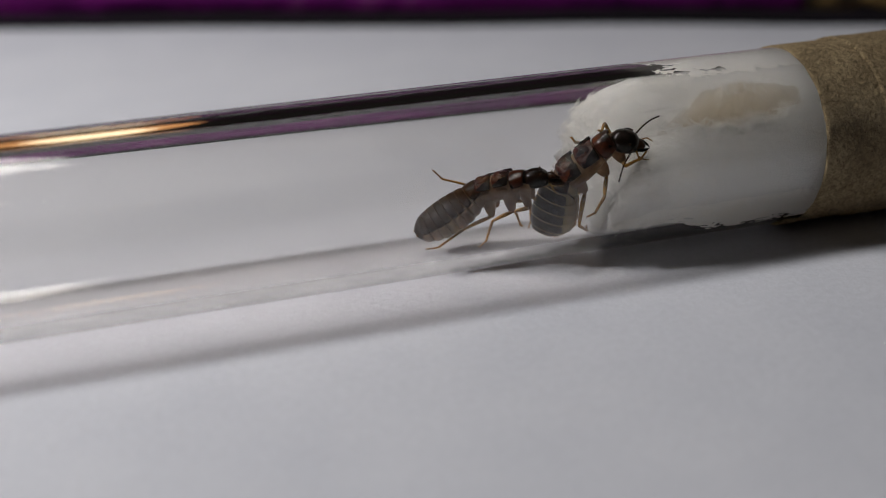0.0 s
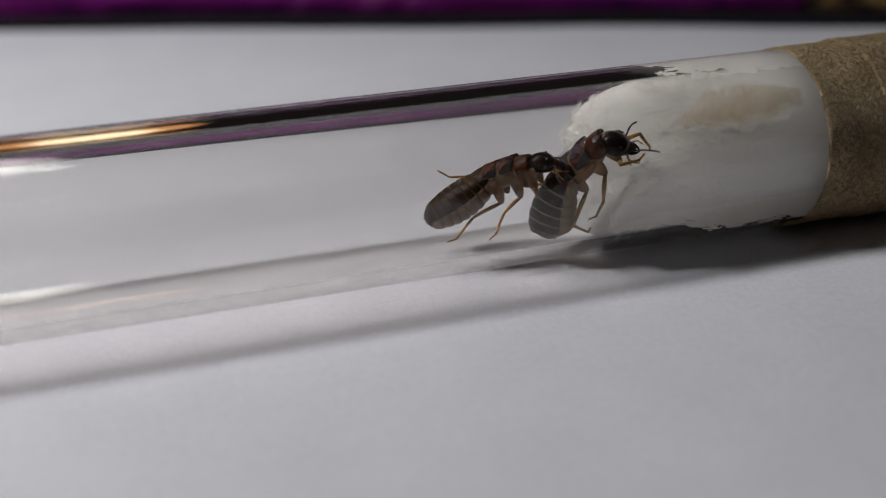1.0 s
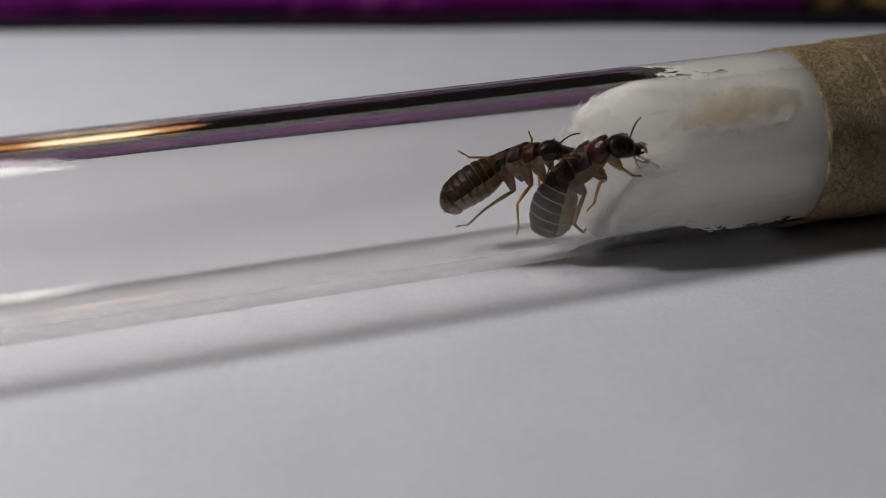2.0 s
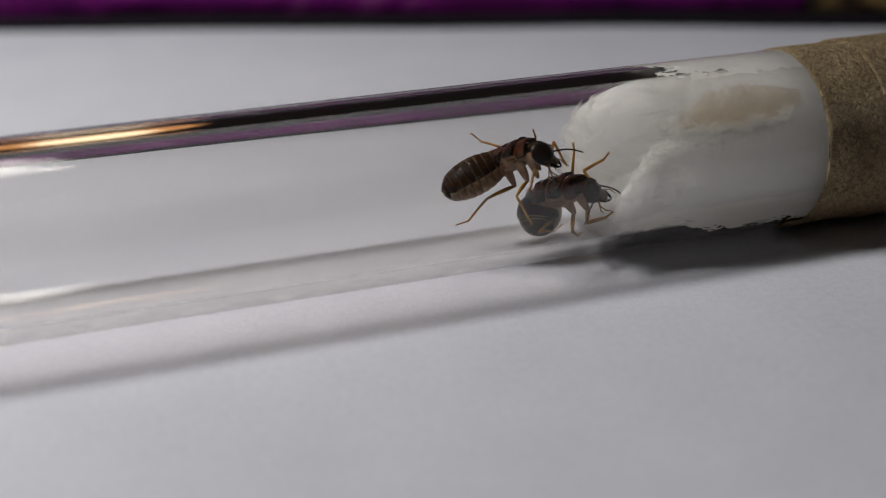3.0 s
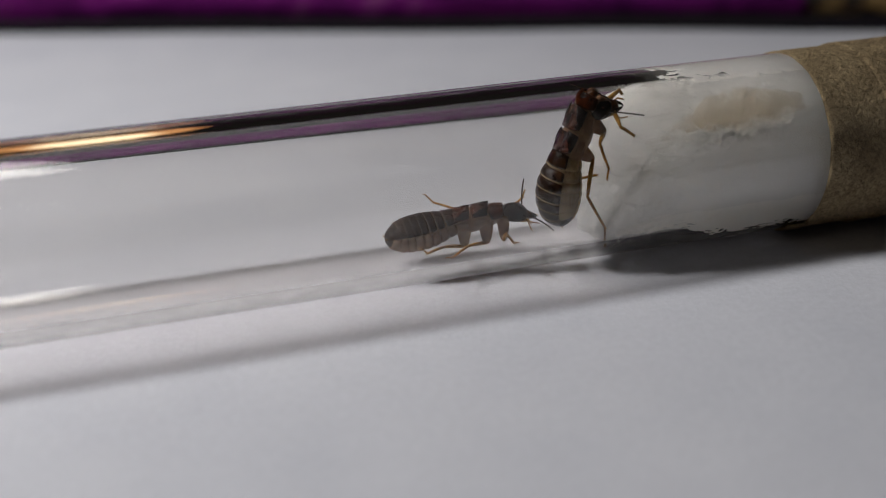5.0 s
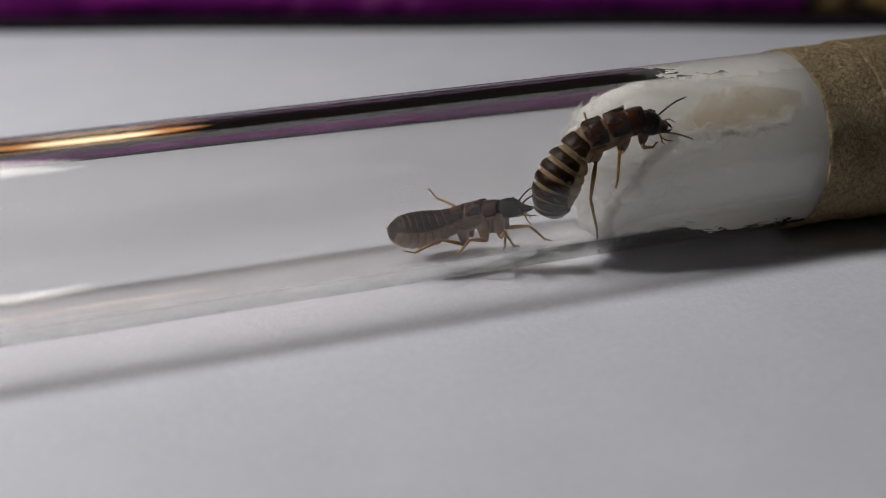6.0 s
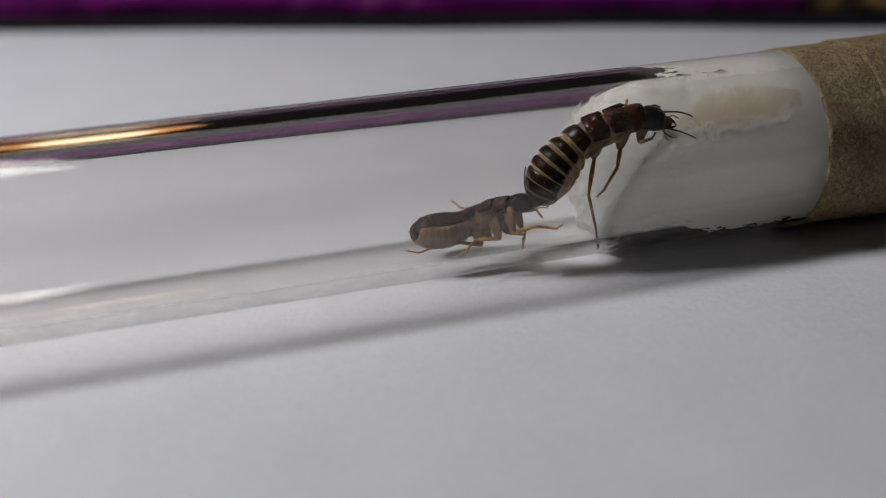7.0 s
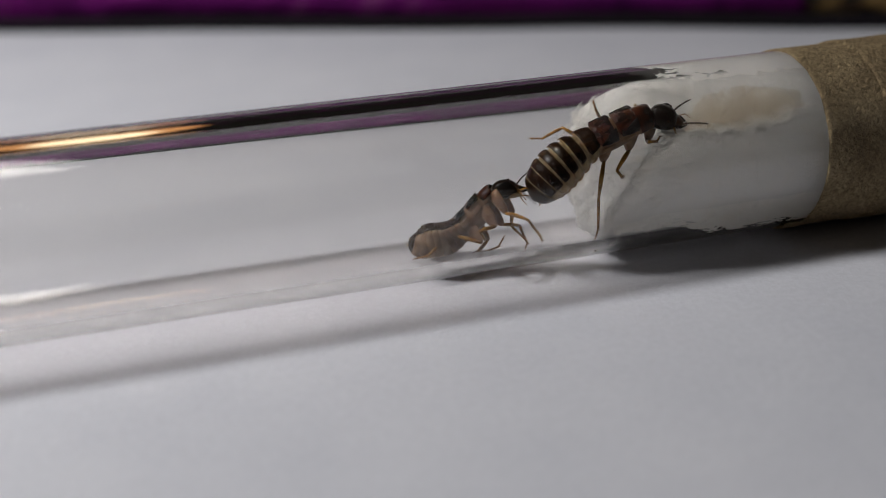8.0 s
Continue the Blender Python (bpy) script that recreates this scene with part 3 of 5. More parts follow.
class Insect:
    """A wingless dealate: thorax as the carrier, with head, legs and abdomen rings that move on it."""

    def __init__(self, label, abdomen, thorax, head, girth, tergite, membrane, sternite, side, cover, reach, deep, rings, k):
        self.profile, self.n = PROFILES[rings], rings
        self.side, self.deep, self.shield = side, deep, 66 if rings == 8 else 60
        self.la, self.lt, self.lh, self.wa, self.k = abdomen, thorax, head, girth, k
        self.root = tagged(new("termite"), label, "termite", "pair of termites")
        self.joints, self.keys = {}, []
        self.build_thorax()
        self.build_head()
        self.build_abdomen(tergite, membrane, sternite, cover, reach)
        for side in ("N", "F"):
            for pair in HIPS:
                self.build_leg(side, pair)

    def build_thorax(self):
        lt, root, w = self.lt, self.root, self.wa
        bm = bmesh.new()
        loft(bm, [(-0.5, 0.55 * w, 0.5 * w, 0), (0, 0.66 * w, 0.62 * w, -0.05), (0.3 * lt, 0.66 * w, 0.66 * w, -0.12),
                  (0.6 * lt, 0.58 * w, 0.6 * w, -0.12), (0.82 * lt, 0.42 * w, 0.42 * w, -0.12), (0.90 * lt, 0.24 * w, 0.24 * w, -0.1)])
        neck = bmesh.new()
        loft(neck, [(0.84 * lt, 0.30 * w, 0.30 * w, -0.04), (0.94 * lt, 0.25 * w, 0.25 * w, -0.02), (1.06 * lt, 0.20 * w, 0.20 * w, 0)], 14)
        part("neck", neck, RUSSET, root)
        part("thorax_core", bm, COXA if self.n == 8 else SIDE_PALE, root, "fawn underside of the thorax")
        for name, x0, x1, ry, rz, half, tp in (("metanotum", 0.0, 0.315, 0.74, 0.66, self.shield, 0.96), ("mesonotum", 0.365, 0.70, 0.70, 0.67, self.shield, 0.90),
                                               ("pronotum", 0.705, 0.99, 0.60, 0.54, 92, 0.84)):
            bm = bmesh.new()
            plate(bm, x0 * lt, x1 * lt, ry * w, rz * w, -0.08, half, 0.09, 0.08, 16, 36, tp)
            if name != "pronotum":
                # shallow folds and pits of the shield
                for p in bm.verts:
                    q = p.co * 1.5
                    p.co += Vector((0, p.co.y, p.co.z)).normalized() * (0.10 * noise.noise(q + Vector((x0 * 40, 0, self.k))) + 0.035 * noise.noise(q * 2.3))
            part(name, bm, PRONOTUM if name == "pronotum" else NOTUM, root, "shiny chestnut shield")
        for x0, x1 in ((0.04, 0.30), (0.38, 0.64), (0.70, 0.90)):
            for s in (1, -1):
                bm = bmesh.new()
                plate(bm, x0 * lt, x1 * lt, 0.67 * w * (1 - 0.3 * x0), 0.66 * w * (1 - 0.3 * x0), -0.12, 15, 0.06, 0.05, 5, 8, 0.94, 90 - s * 92)
                part("side_plate", bm, self.side, root)
        for x0, x1, ry, rz in ((0.05, 0.33, 0.74, 0.66), (0.40, 0.70, 0.70, 0.67)):
            for s in (1, -1):
                bm = bmesh.new()
                rows, spread = [], 5
                for u in range(8):
                    f = u / 7
                    # from the broad root in front to the torn tip behind
                    centre, half = 44 + 12 * f, 21 * (1 - 0.78 * f ** 1.3)
                    top, low = [], []
                    for d in range(spread + 1):
                        e = 2 * d / spread - 1
                        a = radians(90 - s * (centre + half * e))
                        x = (x1 - (x1 - x0) * (f + 0.05 * e * (1 - f))) * lt
                        h = 0.13 + 0.07 * (1 - e * e) + 0.05 * math.sin(9 * f + 3 * e)
                        top.append(Vector((x, (ry * w + h) * math.cos(a), -0.08 + (rz * w + h) * math.sin(a))))
                        low.append(Vector((x, (ry * w + 0.02) * math.cos(a), -0.08 + (rz * w + 0.02) * math.sin(a))))
                    rows.append(top + low[::-1])
                skin(bm, rows)
                for e in (-0.55, 0.05, 0.6):
                    # raised veins of the scale
                    vein = []
                    for u in range(8):
                        p, q = rows[u][0], rows[u][spread]
                        m = p.lerp(q, (e + 1) / 2)
                        vein.append(m + Vector((0, m.y, m.z)).normalized() * 0.09)
                    sweep(bm, vein, [0.03, 0.045, 0.05, 0.045, 0.04, 0.04, 0.03, 0.015], 5)
                part("wing_stub", bm, STUB, root, "short black broken wing stub")
        for s in (1, -1):
            for pair, (hx, _, _) in HIPS.items():
                bm = bmesh.new()
                x, y = hx * lt, s * 0.40 * w
                k = self.k * (0.85 if pair == "1" else 1.0)
                sweep(bm, [(x + 0.3 + 0.4 * (1 - u), 0, -(0.05 + (self.deep + 0.02) * u) * w) for u in (0, 0.2, 0.42, 0.62, 0.8, 0.93, 1)],
                      [q * k * (1.08 if self.n == 8 else 1.0) for q in (0.60, 0.64, 0.60, 0.51, 0.40, 0.27, 0.11)], 12)
                for p in bm.verts:
                    p.co.y = y * (0.95 - 0.23 * p.co.z / w) + 0.34 * p.co.y
                part("coxa", bm, COXA, root)

    def hip(self, side, pair):
        s = -1 if side == "N" else 1
        return Vector((HIPS[pair][0] * self.lt + 0.3, s * 0.40 * self.wa * 1.29, -self.deep * self.wa))

    def build_head(self):
        h, w = self.lh, 0.86 * self.lh
        bm = bmesh.new()
        loft(bm, [(-0.14 * h, 0.08 * w, 0.08 * w, 0), (-0.11 * h, 0.19 * w, 0.17 * w, 0), (-0.04 * h, 0.30 * w, 0.255 * w, 0), (0.06 * h, 0.365 * w, 0.31 * w, 0),
                  (0.18 * h, 0.395 * w, 0.335 * w, 0), (0.32 * h, 0.39 * w, 0.33 * w, -0.02), (0.45 * h, 0.35 * w, 0.295 * w, -0.05), (0.55 * h, 0.285 * w, 0.24 * w, -0.09), (0.62 * h, 0.17 * w, 0.15 * w, -0.12)], 24)
        bmesh.ops.translate(bm, vec=(0.07 * h, 0, 0), verts=bm.verts)
        head = part("head", bm, HEAD_SHELL, self.root, "glossy black-brown head")
        self.joints["head"] = head
        bm = bmesh.new()
        loft(bm, [(0.36 * h, 0.25 * w, 0.20 * w, 0.30), (0.50 * h, 0.26 * w, 0.215 * w, 0.10), (0.62 * h, 0.23 * w, 0.16 * w, -0.09), (0.74 * h, 0.19 * w, 0.12 * w, -0.14), (0.84 * h, 0.13 * w, 0.07 * w, -0.20), (0.88 * h, 0.05 * w, 0.03 * w, -0.22)], 14)
        part("clypeus", bm, RUSSET, head, "russet face plate")
        bm = bmesh.new()
        ball(bm, (0.52 * h, 0, -0.26 * w), (0.27 * h, 0.19 * w, 0.09 * w))
        part("labium", bm, STERNITE, head)
        for s in (1, -1):
            bm = bmesh.new()
            sweep(bm, [(0.7 * h, s * 0.18 * w, -0.2), (0.82 * h, s * 0.16 * w, -0.26), (0.93 * h, s * 0.09 * w, -0.3), (1.0 * h, s * 0.01 * w, -0.33)], [0.16, 0.15, 0.1, 0.03], 7)
            part("mandible", bm, HEAD_SHELL, head)
            bm = bmesh.new()
            ball(bm, (0.36 * h, s * 0.385 * w, 0.04 * w), (0.12 * h, 0.06 * w, 0.11 * w))
            part("eye", bm, EYE_SHELL, head, "black compound eye")
            bm = bmesh.new()
            ball(bm, (0.46 * h, s * 0.27 * w, 0.24 * w), (0.04 * h, 0.03 * w, 0.03 * w), 8)
            part("ocellus", bm, RUSSET, head)
            for q, (dx, dz) in enumerate(((0.30, -0.12), (0.16, -0.40))):
                bm = bmesh.new()
                b0 = Vector((0.66 * h, s * (0.2 - 0.07 * q) * w, -0.32 - 0.08 * q))
                pts = [b0, b0 + Vector((0.12, s * 0.16, -0.16)) * h * 0.5, b0 + Vector((dx, s * 0.22, dz * 0.7)) * h * 0.8, b0 + Vector((dx * 1.5, s * 0.14, dz)) * h * 0.9]
                sweep(bm, pts, [0.06, 0.07, 0.055, 0.045], 6)
                part("palp", bm, AMBER, head)
            bm = bmesh.new()
            ln, beads = 1.0 * h, 16
            for i in range(beads):
                u = (i + 0.5) / beads
                r = 0.085 - 0.022 * u if i else 0.10
                ball(bm, (ln * u, 0, 0.10 * ln * math.sin(math.pi * u * 0.9)), (ln / beads * 0.53, r * 1.08, r * 1.08), 8)
            feeler = part("antenna", bm, ANTENNA, head, "beaded umber antenna")
            self.joints["ant" + ("F" if s > 0 else "N")] = feeler

    def feeler_base(self, side):
        return Vector((0.56 * self.lh, (0.24 if side == "F" else -0.24) * self.lh, 0.03))

    def build_abdomen(self, tergite, membrane, sternite, cover, reach):
        hem = 0.03 if sternite == SIDE_BROWN else 0.10
        belly = 178 - reach if sternite == SIDE_BROWN else 52
        PROFILE, SEGMENTS = self.profile, self.n
        step = self.la / SEGMENTS
        for i, p in enumerate(PROFILE):
            r = self.wa * p
            ra = self.wa * (PROFILE[i - 1] if i else 0.66)
            rb = self.wa * (PROFILE[i + 1] if i + 1 < SEGMENTS else 0.5)
            f, g = (r + ra) / 2, (r + rb) / 2
            bm = bmesh.new()
            st = [(0.85 * step, 0.70 * f, 0.62 * f, 0), (0.5 * step, 0.91 * f, 0.81 * f, 0), (0, 0.96 * r, 0.86 * r, 0), (-0.5 * step, 0.93 * g, 0.83 * g, 0)]
            if i + 1 < SEGMENTS:
                st.append((-0.8 * step, 0.72 * g, 0.64 * g, 0))
            else:
                st += [(-0.75 * step, 0.72 * g, 0.66 * g, 0), (-0.95 * step, 0.45 * g, 0.42 * g, 0.02), (-1.04 * step, 0.16 * g, 0.15 * g, 0.03)]
            loft(bm, st, 22)
            ring = part("abdomen_ring", bm, membrane if i + 1 < SEGMENTS else tergite, self.root, "pale soft abdomen ring")
            self.joints["seg%d" % i] = ring
            bm = bmesh.new()
            front = (cover - 0.5 + (0.5 if i == 0 else 0.2 if i > 4 else 0.0)) * step
            if i + 1 < SEGMENTS:
                plate(bm, -0.58 * step, front, g * 1.015, g * 0.915, 0, reach, 0.04, 0.035, 6, 24, min(0.965 * f / g, 1.25))
            else:
                plate(bm, -1.0 * step, front, g * 0.42, g * 0.38, 0, reach + 5, 0.035, 0.26, 8, 24, f / (g * 0.42))
            part("tergite", bm, tergite, ring, "dark glossy back plate")
            if i + 1 < SEGMENTS:
                bm = bmesh.new()
                plate(bm, -0.62 * step, (hem * (1.0 if i < 4 else 0.6) - 0.62) * step, g * 1.02, g * 0.925, 0, reach + 4, 0.03, 0.0, 2, 24, 1.0)
                part("tergite_hem", bm, membrane, ring, "pale soft hem of the back plate")
            bm = bmesh.new()
            plate(bm, -0.54 * step, 0.50 * step, g * 0.97, g * 0.87, 0, belly, 0.035, 0.08, 5, 20, f / g if abs(f / g - 1) < 0.4 else 0.85, 270)
            part("sternite", bm, BELLY_PALE if self.n == 8 and i > 2 else sternite, ring)
            if i == SEGMENTS - 1:
                for s in (1, -1):
                    bm = bmesh.new()
                    sweep(bm, [(-0.8 * step, s * 0.3 * r, 0), (-1.0 * step, s * 0.40 * r, 0.02), (-1.2 * step, s * 0.43 * r, 0.04)], [0.09, 0.07, 0.02], 6)
                    part("cercus", bm, AMBER, ring)

    def build_leg(self, side, pair):
        _, lf, ls = HIPS[pair]
        lf, ls, k = lf * self.k, ls * self.k, self.k
        bm = bmesh.new()
        sweep(bm, [(-0.05, 0, 0), (0.12 * lf, 0, 0.02), (0.35 * lf, 0, 0.05), (0.65 * lf, 0, 0.05), (0.9 * lf, 0, 0.01), (1.03 * lf, 0, 0)],
              [0.12 * k, 0.165 * k, 0.195 * k, 0.17 * k, 0.13 * k, 0.10 * k], 10)
        femur = part("femur", bm, AMBER, self.root)
        self.joints["femur" + side + pair] = femur
        bm = bmesh.new()
        t = 0.70 * ls
        sweep(bm, [(-0.03, 0, 0), (0.1 * t, 0, 0.02), (0.5 * t, 0, 0.035), (0.92 * t, 0, 0.0), (t, 0, 0)], [0.11 * k, 0.135 * k, 0.12 * k, 0.11 * k, 0.095 * k], 8)
        for s in (1, -1):
            sweep(bm, [(0.96 * t, s * 0.05, -0.03), (t + 0.22, s * 0.13, -0.10)], [0.035, 0.01], 4)
        toe = ls - t
        for i in range(4):
            a, b = toe * (i * 0.2), toe * ((i + 1) * 0.2 if i < 3 else 0.98)
            sweep(bm, [(t + 0.8 * c, 0, 0.5 * c - (0.02 if j == 1 else 0.0)) for j, c in enumerate((a, 0.5 * (a + b), b))], [0.07 * k, 0.095 * k, 0.065 * k], 6)
        for s in (1, -1):
            sweep(bm, [(t + toe * 0.78, s * 0.02, 0.49 * toe), (t + toe * 0.88, s * 0.10, 0.52 * toe), (t + toe * 0.95, s * 0.14, 0.44 * toe)], [0.035, 0.03, 0.01], 4)
        self.joints["shin" + side + pair] = part("tibia", bm, AMBER, femur)

    def at(self, t, tail, mid, waist, neck, tip, back, **limbs):
        """One posture, places in millimetres; back points out of the insect's back."""
        v = {k: swung(p) for k, p in (("tail", tail), ("mid", mid), ("waist", waist), ("neck", neck), ("tip", tip))}
        v["back"] = swung(AXLE + Vector(back)) - AXLE
        v.update({k: tuple(swung(q) for q in (p if isinstance(p[0], tuple) else (p,))) for k, p in limbs.items()})
        self.keys.append((t, v))

    def poses(self, v):
        """World poses, in millimetres, of the carrier and every joint."""
        out = {"root": framed(v["waist"], v["neck"] - v["waist"], v["back"])}
        out["head"] = framed(v["neck"], v["tip"] - v["neck"], v["back"])
        bend = 2 * v["mid"] - (v["waist"] + v["tail"]) / 2
        for i in range(self.n):
            u = (i + 0.55) / (self.n + 0.3)
            p = v["waist"] * (1 - u) ** 2 + bend * 2 * u * (1 - u) + v["tail"] * u * u
            d = (v["waist"] - bend) * (1 - u) + (bend - v["tail"]) * u
            # the soft rings stay clear of the glass
            off = Vector((0, p.y, p.z - AXIS_Z))
            room = BORE_R - 0.1 - 0.9 * self.wa * self.profile[i]
            if off.length > room:
                p = p - off * (1 - room / off.length)
            out["seg%d" % i] = framed(p, d, v["back"])
        for side in "NF":
            b = out["head"] @ self.feeler_base(side)
            out["ant" + side] = framed(b, v["ant" + side][0] - b, v["back"])
            for pair in HIPS:
                hip = out["root"] @ self.hip(side, pair)
                knee, foot = v[side + pair]
                out["femur" + side + pair] = framed(hip, knee - hip, v["back"])
                k = hip + (knee - hip).normalized() * HIPS[pair][1] * self.k
                out["shin" + side + pair] = framed(k, foot - k, v["back"])
        return out

    def play(self):
        parents = {n: ("head" if n.startswith("ant") else n.replace("shin", "femur") if n.startswith("shin") else "root") for n in self.joints}
        rows = {n: [] for n in ("root", *self.joints)}
        for t, v in self.keys:
            world_poses = self.poses(v)
            rows["root"].append((t, in_metres(world_poses["root"])))
            for n in self.joints:
                rows[n].append((t, in_metres(world_poses[parents[n]].inverted() @ world_poses[n])))
        walk(self.root, rows["root"])
        for n, ob in self.joints.items():
            walk(ob, rows[n])


def framed(origin, ahead, up):
    """A pose at origin with x ahead and z as near to up as can be."""
    x = ahead.normalized()
    y = up.cross(x)
    y = y.normalized() if y.length > 1e-4 else x.orthogonal().normalized()
    z = x.cross(y)
    return Matrix(((x.x, y.x, z.x, origin.x), (x.y, y.y, z.y, origin.y), (x.z, y.z, z.z, origin.z), (0, 0, 0, 1)))


def in_metres(m):
    out = m.copy()
    out.translation = m.translation * MM
    return out


suitor = Insect("slim greyish-brown termite gripping the other with its jaws", 6.3, 4.4, 2.9, 1.72, TERGITE_GREY, SIDE_PALE, SIDE_BROWN, SIDE_BROWN, 0.86, 76, 1.3, 8, 0.92)
climber = Insect("stout dark termite with pale-banded abdomen at the cotton", 6.4, 5.4, 3.1, 1.95, TERGITE, MEMBRANE, STERNITE, SIDE_BROWN, 0.845, 66, 0.98, 7, 1.05)


# ---- what moves ----


def motions():
    suitor.at(0.0, (-33.5, -0.1, 3.1), (-30.61, -0.1, 4.47), (-27.97, -0.2, 6.57), (-24.72, -2.35, 8.29), (-22.84, -2.97, 8.65), (-0.22, 0.11, 0.97),
        N1=((-26.29, -4.36, 6.6), (-25.39, -3.95, 4.42)), N2=((-27.75, -2.98, 5.08), (-28.64, -3.38, 2.59)), N3=((-29.84, -1.49, 3.63), (-33.61, -2.75, 2.17)),
        F1=((-22.46, -2.29, 5.73), (-21.95, -2.44, 4.31)), F2=((-24.42, -0.81, 5.3), (-23.51, -1.07, 3.21)), F3=((-28.13, 1.28, 6.21), (-32.47, 3.02, 7.35)),
        antN=(-21.64, -5.22, 7.56), antF=(-20.55, -2.01, 7.44))
    suitor.at(0.5, (-33.92, 0.07, 4.21), (-31.14, 0.07, 5.09), (-28.41, -0.03, 7.26), (-25.87, -2.77, 9.33), (-23.54, -3.87, 9.14), (-0.24, 0.11, 0.96),
        N1=((-26.63, -5.49, 6.8), (-25.73, -4.62, 4.76)), N2=((-28.08, -3.21, 5.04), (-28.23, -3.06, 2.38)), N3=((-30.07, -1.86, 3.92), (-33.66, -3.01, 2.29)),
        F1=((-23.37, -3.2, 7.05), (-22.74, -3.47, 5.7)), F2=((-25.92, -0.52, 8.12), (-26.48, -1.86, 10.36)), F3=((-28.43, 1.05, 7.06), (-32.59, 2.46, 7.63)),
        antN=(-25.13, -6.29, 9.18), antF=(-21.52, -1.62, 9.74))
    suitor.at(1.0, (-32.69, 0.32, 4.21), (-29.75, 0.32, 5.71), (-27.27, 0.22, 7.68), (-24.36, -2.13, 9.74), (-22.37, -2.82, 10.05), (-0.28, 0.11, 0.95),
        N1=((-24.93, -4.47, 8.68), (-24.04, -3.24, 6.83)), N2=((-26.74, -2.5, 5.58), (-28.43, -3.95, 3.22)), N3=((-28.99, -1.12, 4.74), (-31.9, -3.52, 3.54)),
        F1=((-21.84, -2.23, 7.43), (-21.2, -2.43, 6.07)), F2=((-23.65, -0.64, 6.79), (-22.54, -0.97, 4.81)), F3=((-27.52, 1.47, 7.21), (-32.35, 2.77, 7.22)),
        antN=(-21.33, -4.99, 8.84), antF=(-20.22, -1.79, 8.79))
    suitor.at(1.5, (-31.21, 0.9, 4.46), (-28.41, 0.9, 6.22), (-25.92, 0.8, 8.13), (-23.42, -1.94, 10.24), (-21.47, -2.6, 10.59), (-0.27, 0.1, 0.96),
        N1=((-24.27, -4.21, 9.06), (-24.92, -6.31, 9.32)), N2=((-25.5, -2.35, 5.87), (-26.87, -3.73, 3.51)), N3=((-27.62, -0.8, 4.91), (-31.21, -1.6, 2.36)),
        F1=((-20.86, -2.34, 8.02), (-20.2, -2.6, 6.68)), F2=((-23.24, 0.21, 9.16), (-23.25, 1.51, 12.42)), F3=((-25.65, 1.94, 8.21), (-29.86, 3.52, 8.93)),
        antN=(-20.35, -4.78, 9.42), antF=(-19.26, -1.57, 9.37))
    suitor.at(1.7, (-31.11, 0.9, 4.61), (-28.57, 0.9, 6.8), (-26.08, 0.8, 8.31), (-23.54, -1.84, 10.51), (-21.52, -2.42, 11.01), (-0.3, 0.11, 0.95),
        N1=((-24.31, -4.01, 9.46), (-25.04, -6.22, 9.72)), N2=((-25.55, -2.28, 6.12), (-26.77, -3.87, 3.59)), N3=((-27.71, -0.74, 5.16), (-29.78, 0.92, 2.22)),
        F1=((-20.92, -2.17, 8.36), (-20.22, -2.43, 7.03)), F2=((-23.55, 0.37, 9.35), (-23.95, 0.09, 11.97)), F3=((-25.82, 1.97, 8.4), (-30, 3.36, 8.73)),
        antN=(-25.06, -3.84, 7.57), antF=(-19.45, -0.02, 11.35))
    suitor.at(2.8, (-30.7, 0.9, 6.22), (-28.06, 0.9, 7.34), (-25.56, 0.8, 8.57), (-24.02, -2.43, 10.9), (-22.01, -3.79, 10.16), (-0.3, 0.11, 0.95),
        N1=((-25.08, -4.48, 9.76), (-26.54, -6.14, 8.86)), N2=((-25.67, -3.37, 7.46), (-25.15, -4.8, 5.46)), N3=((-27.59, -0.6, 5.72), (-29.57, 0.73, 2.57)),
        F1=((-22.41, -1.63, 10.76), (-21.34, -3.46, 9.65)), F2=((-23.17, -0.43, 9.9), (-23.79, -2.08, 11.91)), F3=((-24.71, 1.5, 9.21), (-27.71, 4.06, 9.07)),
        antN=(-22.4, -5.38, 8.28), antF=(-20.44, -2.64, 8.6))
    suitor.at(3.0, (-30.85, 0.9, 6.52), (-28.32, 0.9, 7.7), (-25.82, 0.8, 8.87), (-24.52, -2.39, 11.34), (-22.53, -3.81, 10.48), (-0.37, 0.11, 0.92),
        N1=((-24.95, -4.57, 10.53), (-26.06, -6.3, 9.37)), N2=((-25.91, -3.38, 7.81), (-25.25, -4.85, 5.88)), N3=((-27.87, -1.24, 6.53), (-29.96, -0.49, 3.25)),
        F1=((-22.32, -1.84, 11.35), (-21.4, -3.43, 9.23)), F2=((-23.42, -0.48, 10.44), (-24.06, -2.1, 12.47)), F3=((-25.11, 1.45, 9.54), (-27.65, 4.48, 9.73)),
        antN=(-23.04, -5.22, 8.52), antF=(-19.99, -2.76, 10.41))
    suitor.at(3.5, (-32.08, 0.9, 6.31), (-29.66, 0.9, 7.89), (-27.16, 0.8, 8.95), (-25.57, -2.74, 10.73), (-23.72, -4.59, 9.11), (-0.1, 0.06, 0.99),
        N1=((-25.67, -5.3, 9.16), (-25.08, -3.92, 7.3)), N2=((-27.85, -3.62, 7.28), (-29, -5.85, 6.37)), N3=((-28.89, -2.7, 7.73), (-31.45, -5.41, 6.4)),
        F1=((-23.09, -2.58, 9.98), (-21.78, -4.59, 10)), F2=((-25.03, -0.68, 9.69), (-25.24, 0.47, 12.22)), F3=((-26.36, 1.37, 9.38), (-28.88, 4.38, 9.82)),
        antN=(-25.12, -5.5, 7.52), antF=(-21.71, -2.93, 8.28))
